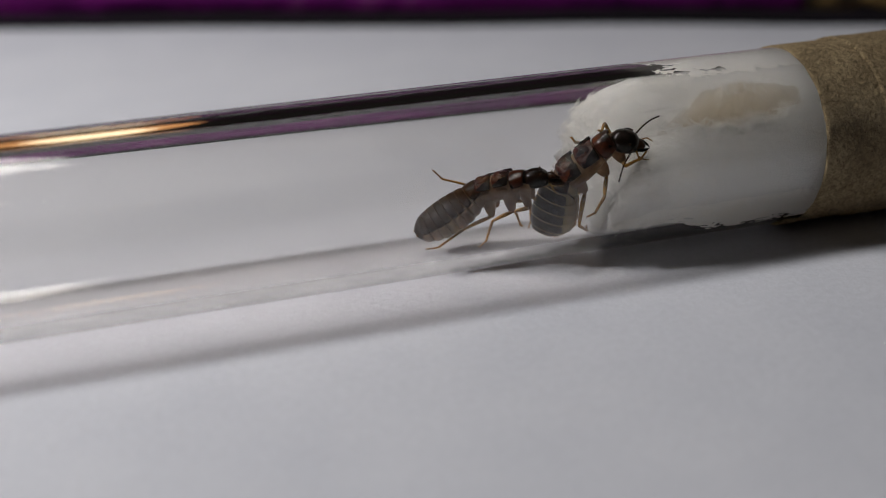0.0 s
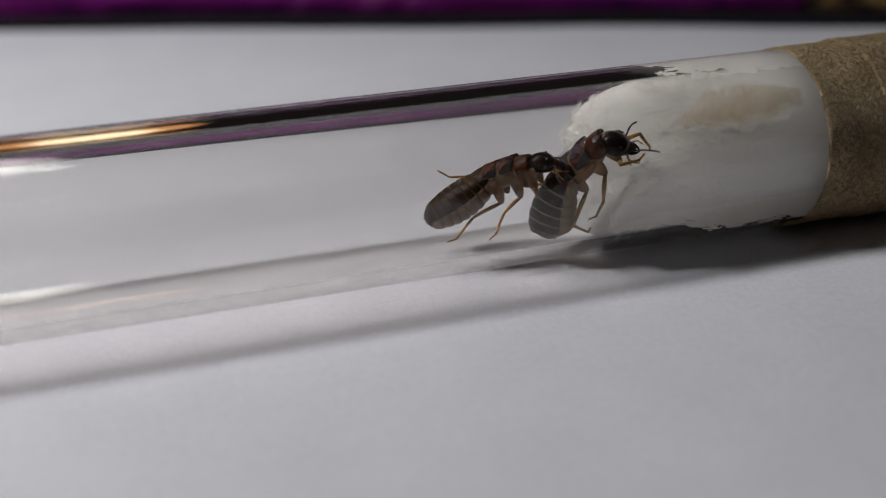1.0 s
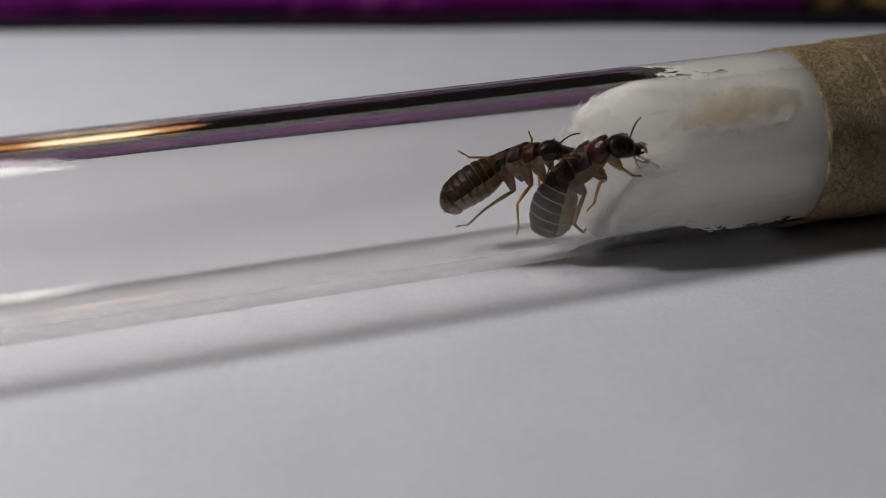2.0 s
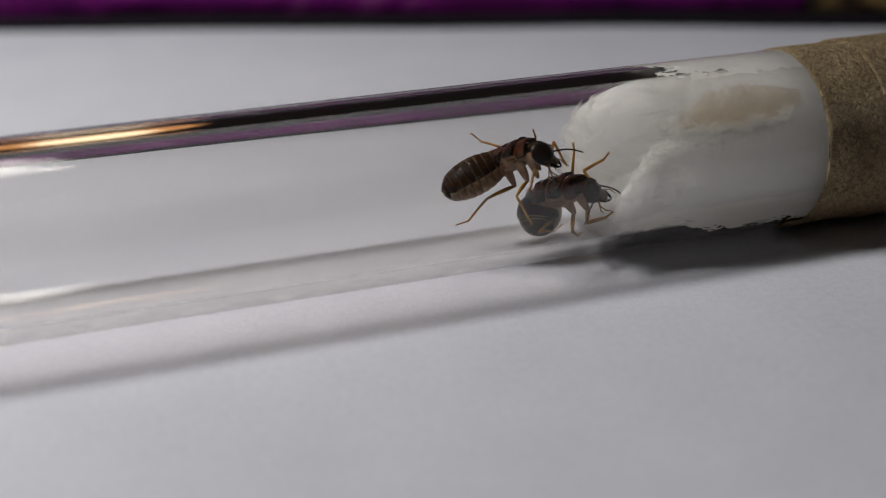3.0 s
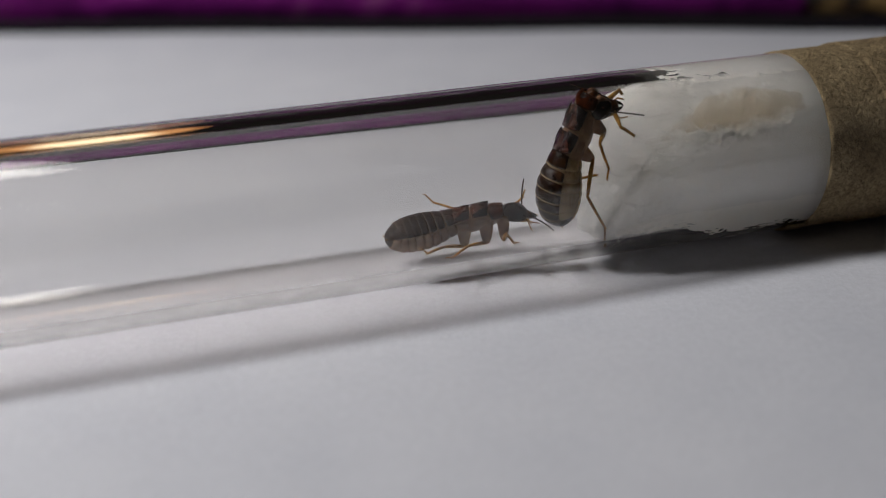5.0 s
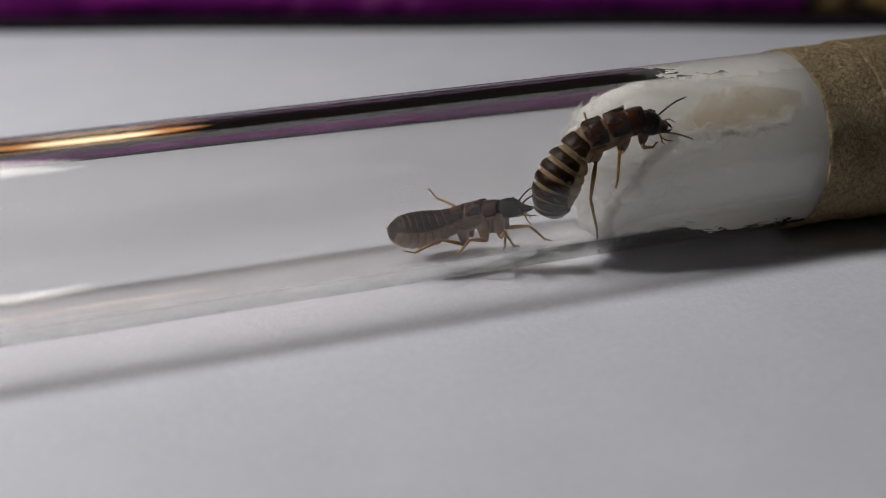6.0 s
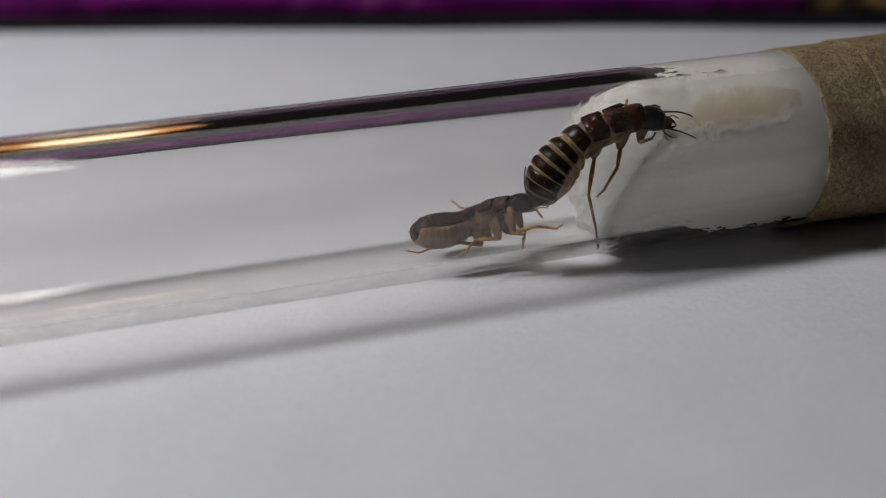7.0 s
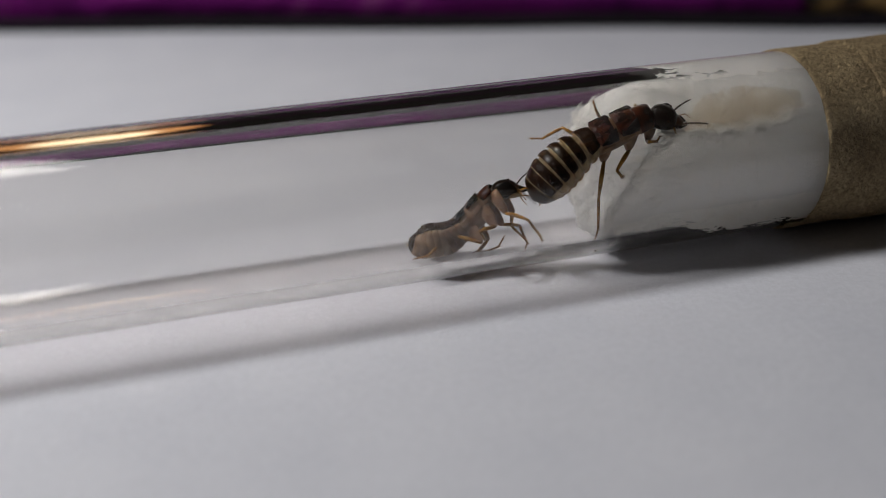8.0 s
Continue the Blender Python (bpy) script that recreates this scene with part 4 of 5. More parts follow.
    suitor.at(3.6, (-32.75, 0.9, 5.86), (-30.43, 0.9, 7.63), (-27.52, 0.8, 8.47), (-25.47, -2.44, 10.34), (-23.8, -4.3, 8.63), (-0.16, 0.08, 0.98),
        N1=((-26.95, -4.76, 7.79), (-25.8, -3.06, 6.56)), N2=((-27.85, -2.47, 6.14), (-28.56, -5.02, 5.77)), N3=((-29.6, -2.15, 6.58), (-31.45, -5.64, 6.37)),
        F1=((-22.49, -1.8, 8.85), (-21.58, -4.01, 8.67)), F2=((-25.05, -0.28, 9.28), (-25.57, -1.95, 11.29)), F3=((-26.76, 1.62, 8.88), (-30.98, 3.37, 10.14)),
        antN=(-25.24, -5.02, 6.95), antF=(-22.6, -2.89, 7.21))
    suitor.at(3.7, (-34.28, 0.37, 2.39), (-31.85, 0.37, 4), (-28.57, 0.27, 5.28), (-26.31, -2.69, 7.37), (-24.36, -3.19, 7.98), (0.16, 0.98, 0.09),
        N1=((-29.53, -4.37, 8.31), (-29.53, -4.22, 5.93)), N2=((-28.85, -4.78, 6.56), (-28, -2.98, 4.78)), N3=((-29.88, -4.08, 6.04), (-29.04, -1.52, 3.14)),
        F1=((-25.54, -4.49, 4.61), (-25.43, -6.05, 5.75)), F2=((-27.6, -2.2, 6.5), (-25.6, -1.13, 10.07)), F3=((-29.66, -0.24, 5.99), (-30.58, 3.4, 7.24)),
        antN=(-23.78, -5.03, 9.87), antF=(-22.18, -2.85, 9.38))
    suitor.at(3.8, (-36.52, -0.07, 2.13), (-34.09, -0.39, 2.85), (-30.98, -0.17, 2.96), (-26.88, -1.3, 3.51), (-24.3, -2.15, 3.84), (0.18, 0.38, -0.9),
        N1=((-27.01, 0.22, 6.93), (-28.78, -1.39, 6.85)), N2=((-30.94, -0.59, 5.15), (-29.62, 1.52, 4.18)), N3=((-28.94, -1.06, 7), (-31.84, -2.29, 4.61)),
        F1=((-26.54, -3.41, 6.2), (-26.31, -5.37, 7.56)), F2=((-28.93, -1.63, 6.6), (-29.3, 0.11, 9.86)), F3=((-33.56, -2.13, 6.02), (-36.14, -3.53, 8.67)),
        antN=(-23.41, -1.48, 5.98), antF=(-24.21, -4.46, 4.55))
    suitor.at(3.9, (-36.67, -0.4, 2.14), (-34.21, -0.4, 2.9), (-31.25, -0.5, 3.23), (-27.84, -3, 3.82), (-24.89, -4.59, 3.62), (-0.02, 0.09, -1),
        N1=((-26.67, -0.65, 6.5), (-28.88, -1.34, 7.12)), N2=((-29.6, -2.33, 4.4), (-30.39, -3.34, 2.48)), N3=((-28.88, -0.95, 7.16), (-32.46, -1.51, 5.58)),
        F1=((-27.25, -3.66, 6.54), (-26.4, -2.74, 8.75)), F2=((-30.45, -1.55, 7.36), (-31.66, 0.58, 11.28)), F3=((-33.41, -2.45, 7.27), (-36.27, -4.06, 9.48)),
        antN=(-23.82, -3.37, 5.19), antF=(-25.44, -5.76, 5.22))
    suitor.at(4.0, (-36.13, -0.39, 1.69), (-34.62, -0.39, 3.95), (-31.48, -0.49, 4.77), (-27.41, -2.39, 4.19), (-24.82, -4.46, 3.48), (-0.24, -0.18, -0.95),
        N1=((-25.68, -0.26, 6.28), (-24.13, -0.05, 7.8)), N2=((-29.16, -1.79, 5.38), (-30.37, -3.25, 4.05)), N3=((-32.8, 0.64, 5.7), (-36.51, 1.93, 5.27)),
        F1=((-28.32, -4.05, 7.66), (-28.62, -2.58, 10.28)), F2=((-30.76, -2.03, 7.99), (-31.47, -3.69, 9.96)), F3=((-33.49, -0.21, 7.38), (-31.5, -0.87, 10.73)),
        antN=(-23.21, -3.12, 4.32), antF=(-25.08, -5.78, 5.29))
    suitor.at(4.1, (-36.14, -0.84, 1.68), (-34.61, -0.38, 3.96), (-31.48, -0.48, 4.78), (-27.4, -2.37, 4.2), (-25.36, -3.96, 3.1), (-0.31, -0.38, -0.87),
        N1=((-26.55, 0.95, 4.65), (-25.43, -0.55, 3.08)), N2=((-29.07, -1.59, 5.41), (-30.33, -3.3, 4.53)), N3=((-32.69, 1.07, 5.4), (-36.42, 2.34, 5.05)),
        F1=((-26.97, -3.15, 5.3), (-25.52, -4.6, 6.52)), F2=((-30.2, -2.26, 8.04), (-30.79, -4.28, 9.68)), F3=((-33.29, 0.23, 7.27), (-32.28, 1.59, 10.86)),
        antN=(-23.29, -2.76, 3.13), antF=(-24.53, -5.47, 4.75))
    suitor.at(4.2, (-36.18, -0.36, 2), (-34.61, -0.36, 3.97), (-31.27, -0.46, 4.58), (-27.92, -3.1, 4.47), (-25.87, -4.55, 3.59), (-0.39, -0.6, -0.69),
        N1=((-26.63, 0.73, 4.79), (-25.29, 0.6, 2.82)), N2=((-29.06, -1.81, 5.43), (-30.71, -3.41, 5.19)), N3=((-32.1, 1.42, 4.73), (-35.55, 3.28, 4.15)),
        F1=((-26.72, -3.26, 5.43), (-25.6, -4.77, 6.91)), F2=((-28.59, -0.31, 8.44), (-27.83, -0.41, 10.99)), F3=((-32.9, -0.57, 6.87), (-33.14, 3.13, 8.27)),
        antN=(-23.92, -3.2, 3.01), antF=(-24.54, -5.54, 5.39))
    suitor.at(4.3, (-36.12, -0.35, 1.73), (-34.27, -0.35, 3.26), (-31.01, -0.45, 3.66), (-27.1, -2.34, 3.12), (-25.16, -4.99, 4.07), (-0.4, -0.87, -0.3),
        N1=((-25.96, 1.84, 3.49), (-24.26, 0.44, 2.43)), N2=((-27.62, 1.32, 1.65), (-26.37, 3.1, 2.34)), N3=((-30.48, 1.49, 0.89), (-33.5, -0.96, 1.62)),
        F1=((-25.83, -2.22, 4.34), (-23.48, -3.57, 3.93)), F2=((-28.1, 1.13, 6.53), (-27.55, 3.71, 6.92)), F3=((-31.55, -0.16, 6.63), (-32.79, 3.55, 7.19)),
        antN=(-23.23, -4.12, 3.3), antF=(-24.94, -4.33, 6.22))
    suitor.at(4.4, (-35.36, -0.34, 3.76), (-33.01, -0.34, 4.13), (-29.59, -0.44, 4.5), (-25.63, -2.45, 3.88), (-23.61, -4.55, 3.57), (-0.19, -0.73, 0.66),
        N1=((-26.87, -2.46, 2.86), (-28.42, -3.95, 2.9)), N2=((-27.78, -1.28, 0.68), (-27.32, -0.07, 1.55)), N3=((-30.65, -1.47, 3.21), (-35.19, -1.24, 1.97)),
        F1=((-24.43, 1.61, 3.38), (-22.23, 2.4, 2.88)), F2=((-25.96, 1.3, 4.99), (-25.98, 2.62, 7.51)), F3=((-29.49, 2.85, 5.55), (-33.47, 4.88, 7.65)),
        antN=(-23.47, -3.85, 2.89), antF=(-21.51, -3.5, 3.57))
    suitor.at(4.5, (-36.49, -0.33, 4.44), (-33.86, -0.33, 4.11), (-30.6, -0.43, 3.79), (-26.59, -1.97, 3.75), (-24.53, -4.39, 3.41), (0.08, 0.12, 0.99),
        N1=((-27.04, -3.6, 3.41), (-27.05, -5.51, 4.64)), N2=((-29.66, -3.15, 3.26), (-31.94, -4.17, 3.08)), N3=((-31.87, -3, 3.68), (-34.59, -5.53, 5.04)),
        F1=((-25.85, -0.66, 2.96), (-23.2, -0.67, 4.67)), F2=((-27.52, 1.06, 1.61), (-27.47, 3.51, 2.59)), F3=((-29.17, 1.05, 3.72), (-32.14, 2.96, 5.69)),
        antN=(-24.68, -5.63, 4.96), antF=(-23.25, -3.18, 2.45))
    suitor.at(4.7, (-36.47, -0.3, 4.4), (-33.84, -0.3, 4.24), (-30.59, -0.4, 4.52), (-26.51, -1.63, 4.97), (-23.79, -2.96, 4.59), (-0.04, 0.18, 0.98),
        N1=((-27.26, -3.82, 4.46), (-26.22, -3.34, 2.48)), N2=((-30.27, -2.87, 3.33), (-32.05, -4.47, 3.35)), N3=((-32.15, -3.12, 3.96), (-34.55, -5.79, 5.63)),
        F1=((-25.78, -0.31, 4.18), (-23.32, -0.02, 6.13)), F2=((-27.42, 1.19, 2.56), (-27.61, 3.95, 2.9)), F3=((-29.57, 1.19, 4.55), (-31.78, 4.46, 4.84)),
        antN=(-24.25, -4.61, 3.56), antF=(-23.43, 0.31, 6.29))
    suitor.at(5.8, (-36.24, -0.17, 4.14), (-33.75, -0.17, 3.96), (-30.65, -0.27, 4.44), (-27.2, -2.23, 6.03), (-24.4, -3.15, 6.34), (-0.17, 0.21, 0.96),
        N1=((-27.69, -4.69, 5.26), (-26.39, -4.64, 3.52)), N2=((-30.33, -3.33, 3.95), (-31.33, -2.43, 2.03)), N3=((-32.57, -2.21, 3.71), (-36.04, -4.11, 3.9)),
        F1=((-24.82, -1.9, 4.69), (-23.61, -3.96, 4.67)), F2=((-27.2, -0.92, 2.91), (-26.48, -1.17, 1.66)), F3=((-29.48, 1.11, 4.69), (-31.75, 4.34, 4.94)),
        antN=(-24.72, -4.37, 8.79), antF=(-23.39, -0.33, 7.21))
    suitor.at(6.0, (-35.98, -0.15, 4.18), (-33.48, -0.15, 3.81), (-30.48, -0.25, 4.37), (-27.24, -2.35, 6.19), (-24.42, -3.18, 6.66), (-0.2, 0.21, 0.96),
        N1=((-27.58, -4.81, 5.46), (-26.41, -4.69, 3.57)), N2=((-30.11, -3.44, 4.25), (-31.13, -2.93, 2.25)), N3=((-32.31, -2.19, 3.81), (-35.93, -3.76, 3.59)),
        F1=((-24.53, -2.61, 4.2), (-23.11, -4.3, 3.21)), F2=((-26.98, -1.08, 3.07), (-26.14, -1.4, 1.7)), F3=((-29.54, 1.1, 4.62), (-31.66, 4.43, 4.8)),
        antN=(-24.74, -5.11, 8.65), antF=(-23.21, -0.37, 6.63))
    suitor.at(6.5, (-35.73, -0.17, 4.25), (-33.28, -0.17, 3.77), (-30.27, -0.27, 4.27), (-27.57, -2.73, 6.49), (-24.52, -3.57, 7.04), (-0.26, 0.22, 0.94),
        N1=((-25.77, -4.19, 4.96), (-23.64, -5.51, 4.66)), N2=((-30.04, -3.85, 4.44), (-30.71, -3.08, 2.33)), N3=((-32.2, -2.03, 3.6), (-35.89, -3.43, 3.31)),
        F1=((-24.62, -3.26, 3.98), (-24.97, -4.91, 5.67)), F2=((-26.77, -1.55, 3.42), (-25.74, -2.02, 1.88)), F3=((-29.46, 0.88, 4.59), (-31.82, 4.03, 5.01)),
        antN=(-23.41, -4.01, 8.58), antF=(-24.04, -1.14, 8.53))
    suitor.at(7.0, (-34.08, -0.55, 3.9), (-31.66, -0.55, 3.54), (-29.16, -0.65, 4.13), (-26.29, -2.65, 6.57), (-23.94, -3.37, 7), (-0.29, 0.53, 0.8),
        N1=((-24.72, -4.61, 5.36), (-21.82, -5.91, 5.41)), N2=((-29.37, -3.01, 3.76), (-31.06, -4.47, 3.35)), N3=((-31.32, -1.75, 3.04), (-35.41, -1.63, 1.85)),
        F1=((-24.46, -1.88, 3.04), (-25.43, -4.03, 3.48)), F2=((-25.77, -2.21, 3.26), (-24.95, -2.86, 2.22)), F3=((-28, 0.08, 4.57), (-29.52, 3.57, 3.49)),
        antN=(-23.4, -5.61, 8.66), antF=(-24.37, -1.12, 9.37))
    suitor.at(7.5, (-33, -0.78, 2.93), (-30.84, -0.85, 2.9), (-28.72, -0.87, 3.77), (-25.43, -0.45, 6.64), (-22.7, -0.92, 7.64), (-0.5, 0.74, 0.44),
        N1=((-23.58, -3.77, 5.31), (-21.81, -5.55, 4.72)), N2=((-27.86, -3.93, 5.23), (-26.68, -2.97, 3.04)), N3=((-30.26, -2.24, 3.63), (-34.5, -2.28, 2.14)),
        F1=((-24.3, -1.13, 2.84), (-24.22, -2.87, 2.23)), F2=((-24.99, -1.61, 3.42), (-23.79, -3.11, 2.35)), F3=((-27.78, -1.88, 1.18), (-26.75, -2.37, 2)),
        antN=(-22.88, -0.37, 10.29), antF=(-22.44, 1.13, 10.75))
    suitor.at(8.0, (-34.3, -0.9, 3.01), (-32.22, -1.22, 2.96), (-29.89, -1, 4), (-27.26, -1.27, 7.35), (-24.37, -2.08, 7.88), (-0.56, 0.73, 0.4),
        N1=((-25.42, -4.68, 6.19), (-24.1, -5.31, 4.34)), N2=((-29.49, -4.32, 5.54), (-28.42, -3.1, 3.42)), N3=((-31.43, -2.19, 4.17), (-34.5, -3.52, 2.59)),
        F1=((-25.72, -1.61, 3.78), (-24.31, -3.13, 2.36)), F2=((-26.22, -2.04, 4.23), (-24.93, -3.55, 3.07)), F3=((-28.54, -1.75, 1.5), (-27.43, -2.34, 1.99)),
        antN=(-24.73, -4.69, 7.54), antF=(-23.15, 0.26, 7.96))
    climber.at(0.0, (-22.2, -2.9, 2.15), (-21.92, -2.5, 4.81), (-21.06, -2.2, 7.84), (-17.49, -3.45, 11.47), (-15.4, -4.49, 11.27), (-0.59, -0.17, 0.79),
        N1=((-17.36, -5.96, 10.26), (-14.87, -4.86, 10.38)), N2=((-18.79, -5.4, 7.39), (-19.2, -4.13, 4.66)), N3=((-20.86, -5.25, 5.04), (-18.53, -2.86, 2.22)),
        F1=((-17.14, -0.98, 11.79), (-18.62, -3.27, 11.88)), F2=((-19.06, -0.46, 10), (-20.7, -2.67, 11.29)), F3=((-20.3, -0.18, 5.96), (-18.73, 0.4, 4.58)),
        antN=(-17.79, -6.22, 9.49), antF=(-12.85, -2.5, 12.42))
    climber.at(0.5, (-22.4, -3.05, 2.3), (-21.95, -2.44, 4.6), (-20.84, -2.14, 7.77), (-17.56, -3.66, 11.56), (-15.45, -4.65, 11.44), (-0.6, -0.17, 0.78),
        N1=((-17.47, -6.14, 10.35), (-15, -4.98, 10.45)), N2=((-18.72, -5.34, 7.18), (-19.17, -3.94, 4.52)), N3=((-20.8, -4.89, 4.76), (-18.47, -2.46, 2.04)),
        F1=((-17.32, -1.16, 11.8), (-18.77, -3.47, 11.97)), F2=((-18.95, -0.61, 10.04), (-20.62, -2.8, 11.33)), F3=((-19.86, -0.13, 5.98), (-18.19, 0.39, 4.71)),
        antN=(-16.81, -6.22, 9.52), antF=(-14.12, -1.16, 12.03))
    climber.at(1.0, (-22.5, -3.05, 2.36), (-22.25, -2.38, 4.67), (-21.19, -2.08, 7.95), (-18.77, -3.95, 11.84), (-16.28, -5.2, 11.5), (-0.64, -0.12, 0.76),
        N1=((-18.33, -6.69, 10.98), (-15.66, -5.8, 10.82)), N2=((-18.89, -5.09, 6.91), (-18.97, -3.65, 4.23)), N3=((-21.14, -4.35, 4.61), (-18.56, -2.77, 2.18)),
        F1=((-15.56, -3.04, 11.47), (-14.13, -2.89, 10.5)), F2=((-17.5, -1.77, 9.62), (-15.25, -1.55, 8.3)), F3=((-19.74, -0.22, 6.33), (-17.86, 0.07, 5.28)),
        antN=(-16.1, -5.54, 11.2), antF=(-14.79, -1.91, 12.06))
    climber.at(1.5, (-22.36, -3.05, 2.3), (-21.88, -2.32, 4.69), (-20.92, -2.02, 7.99), (-18.47, -3.78, 11.92), (-15.71, -4.99, 11.77), (-0.65, -0.12, 0.75),
        N1=((-18.16, -6.18, 11.53), (-15.88, -6.12, 10.03)), N2=((-19.4, -5.17, 7.6), (-19.78, -4.55, 4.64)), N3=((-20.7, -4.27, 4.58), (-17.79, -2.37, 2)),
        F1=((-15.28, -2.8, 11.54), (-13.86, -2.63, 10.57)), F2=((-17.25, -1.6, 9.66), (-15, -1.34, 8.35)), F3=((-19.51, -0.15, 6.35), (-17.65, 0.17, 5.3)),
        antN=(-15.74, -5.7, 10.91), antF=(-13.82, -4.2, 12.83))
    climber.at(1.7, (-22.24, -2.4, 2.28), (-21.9, -2.3, 5.24), (-20.69, -2, 8.48), (-17.57, -3.42, 12.28), (-14.67, -4.5, 12.38), (-0.63, -0.09, 0.78),
        N1=((-17.62, -5.5, 11.9), (-15.73, -5.84, 9.96)), N2=((-18.67, -5.37, 10.12), (-19.7, -6.42, 7.36)), N3=((-20.63, -4.52, 5.17), (-18.15, -2.77, 2.18)),
        F1=((-14.62, -2.23, 11.34), (-13.34, -2.03, 10.19)), F2=((-16.87, -1.26, 9.65), (-14.82, -0.95, 8.06)), F3=((-19.61, -0.15, 6.57), (-17.9, 0.22, 5.29)),
        antN=(-14.18, -4.98, 12.02), antF=(-14.21, -1.05, 14.01))
    climber.at(2.2, (-22.46, -1.6, 2.23), (-22.08, -1.3, 4.44), (-21.31, -1, 6.67), (-18.99, -4, 10.28), (-16.44, -5.16, 10.1), (-0.52, -0.17, 0.84),
        N1=((-19.26, -6.29, 9.26), (-16.96, -5.59, 7.97)), N2=((-20.33, -5.22, 7.62), (-20.07, -4.27, 4.74)), N3=((-21.87, -4.58, 4.84), (-18.65, -3.05, 2.32)),
        F1=((-15.81, -3.52, 9.57), (-14.44, -3.5, 8.51)), F2=((-17.55, -1.65, 8.06), (-15.37, -1.67, 6.6)), F3=((-19.6, 0.76, 5.19), (-17.77, 0.83, 4.04)),
        antN=(-17.84, -6.21, 9.57), antF=(-14.54, -2.42, 10.7))
    climber.at(2.8, (-23.03, -1.6, 2.85), (-22.14, -0.1, 3.47), (-21.68, 0.2, 4.8), (-19.8, -3.16, 7.56), (-17.56, -4.4, 7.11), (-0.39, -0.27, 0.88),
        N1=((-20.33, -5.81, 6.03), (-17.81, -4.91, 5.48)), N2=((-21.58, -3.97, 4.47), (-20.67, -2.09, 2.25)), N3=((-22.7, -3.36, 3.35), (-20.98, -6.13, 5.99)),
        F1=((-18.83, -1.41, 8.21), (-17.26, -2.83, 9.93)), F2=((-19.12, -0.2, 7.4), (-18.59, 2.2, 9.2)), F3=((-19.82, 1.84, 3.35), (-18.1, 1.75, 2.04)),
        antN=(-20.03, -6.22, 6.48), antF=(-14.93, -3.51, 6.88))
    climber.at(3.0, (-23.12, -1.6, 2.66), (-22.47, -0.1, 3.64), (-22.12, 0.2, 5.15), (-20.59, -3.2, 7.53), (-18.47, -4.33, 7.19), (-0.33, -0.28, 0.9),
        N1=((-20.82, -6.34, 6.2), (-18.19, -5.64, 6)), N2=((-21.48, -4.94, 4.57), (-19.91, -3.42, 2.53)), N3=((-23.67, -3.13, 3.66), (-20.71, -0.79, 1.6)),
        F1=((-19.4, -1.89, 8.31), (-17.01, -2.31, 9.75)), F2=((-19.84, -0.52, 7.44), (-19.65, -0.19, 10.46)), F3=((-20.18, 1.66, 3.63), (-18.56, 1.43, 2.21)),
        antN=(-20.72, -6.22, 6.48), antF=(-16.16, -2.93, 5.96))
    climber.at(3.5, (-23.88, -1.6, 2.73), (-22.95, -0.1, 3.53), (-22.02, 0.2, 5.01), (-20.16, -3.27, 7.55), (-18.13, -4.33, 7.29), (-0.34, -0.28, 0.9),
        N1=((-20.09, -6.28, 6.11), (-17.85, -4.84, 5.54)), N2=((-21.64, -4.54, 4.74), (-23.61, -6.07, 5.83)), N3=((-23.59, -2.88, 3.03), (-24.38, -6.03, 5.72)),
        F1=((-19.38, -1.6, 8), (-16.93, -2.05, 9.41)), F2=((-19.59, -0.3, 7.34), (-19.56, 0.17, 10.34)), F3=((-20.17, 1.79, 3.5), (-18.53, 1.67, 2.09)),
        antN=(-16.32, -4.71, 9.42), antF=(-19.08, -1.61, 10.79))
    climber.at(3.6, (-23.99, -1.6, 2.57), (-23.06, -0.1, 3.38), (-22.12, 0.2, 4.81), (-20.04, -3.34, 7.42), (-18.03, -4.31, 7.28), (-0.34, -0.25, 0.91),
        N1=((-19.28, -6.09, 6.45), (-17.38, -4.39, 5.47)), N2=((-21.36, -4.7, 4.82), (-21.1, -3.23, 2.42)), N3=((-23.66, -3.01, 3.15), (-24.56, -6.07, 5.83)),
        F1=((-19.31, -1.51, 7.75), (-16.85, -1.87, 9.33)), F2=((-19.74, -0.22, 6.99), (-19.02, 2.73, 7.2)), F3=((-20.37, 1.81, 3.21), (-18.77, 1.69, 1.77)),
        antN=(-16.27, -4.84, 9.13), antF=(-16.19, -1.81, 9.32))
    climber.at(3.7, (-23.89, -1.6, 2.57), (-23.06, -0.1, 3.21), (-22.18, 0.2, 4.6), (-20.15, -3.2, 7.38), (-18.09, -4.19, 7.24), (-0.37, -0.2, 0.91),
        N1=((-19.78, -6.03, 6.5), (-17.6, -5.48, 4.94)), N2=((-21.5, -4.62, 4.8), (-21.1, -3.19, 2.39)), N3=((-23.44, -3.3, 3.33), (-25.95, -5.97, 5.55)),
        F1=((-19.29, -1.43, 7.82), (-17.08, -2, 9.33)), F2=((-19.86, -0.11, 6.86), (-19.16, 2.85, 6.98)), F3=((-20.39, 1.76, 2.99), (-18.76, 1.57, 1.74)),
        antN=(-16.33, -4.73, 9.1), antF=(-16.96, -2.39, 10.73))
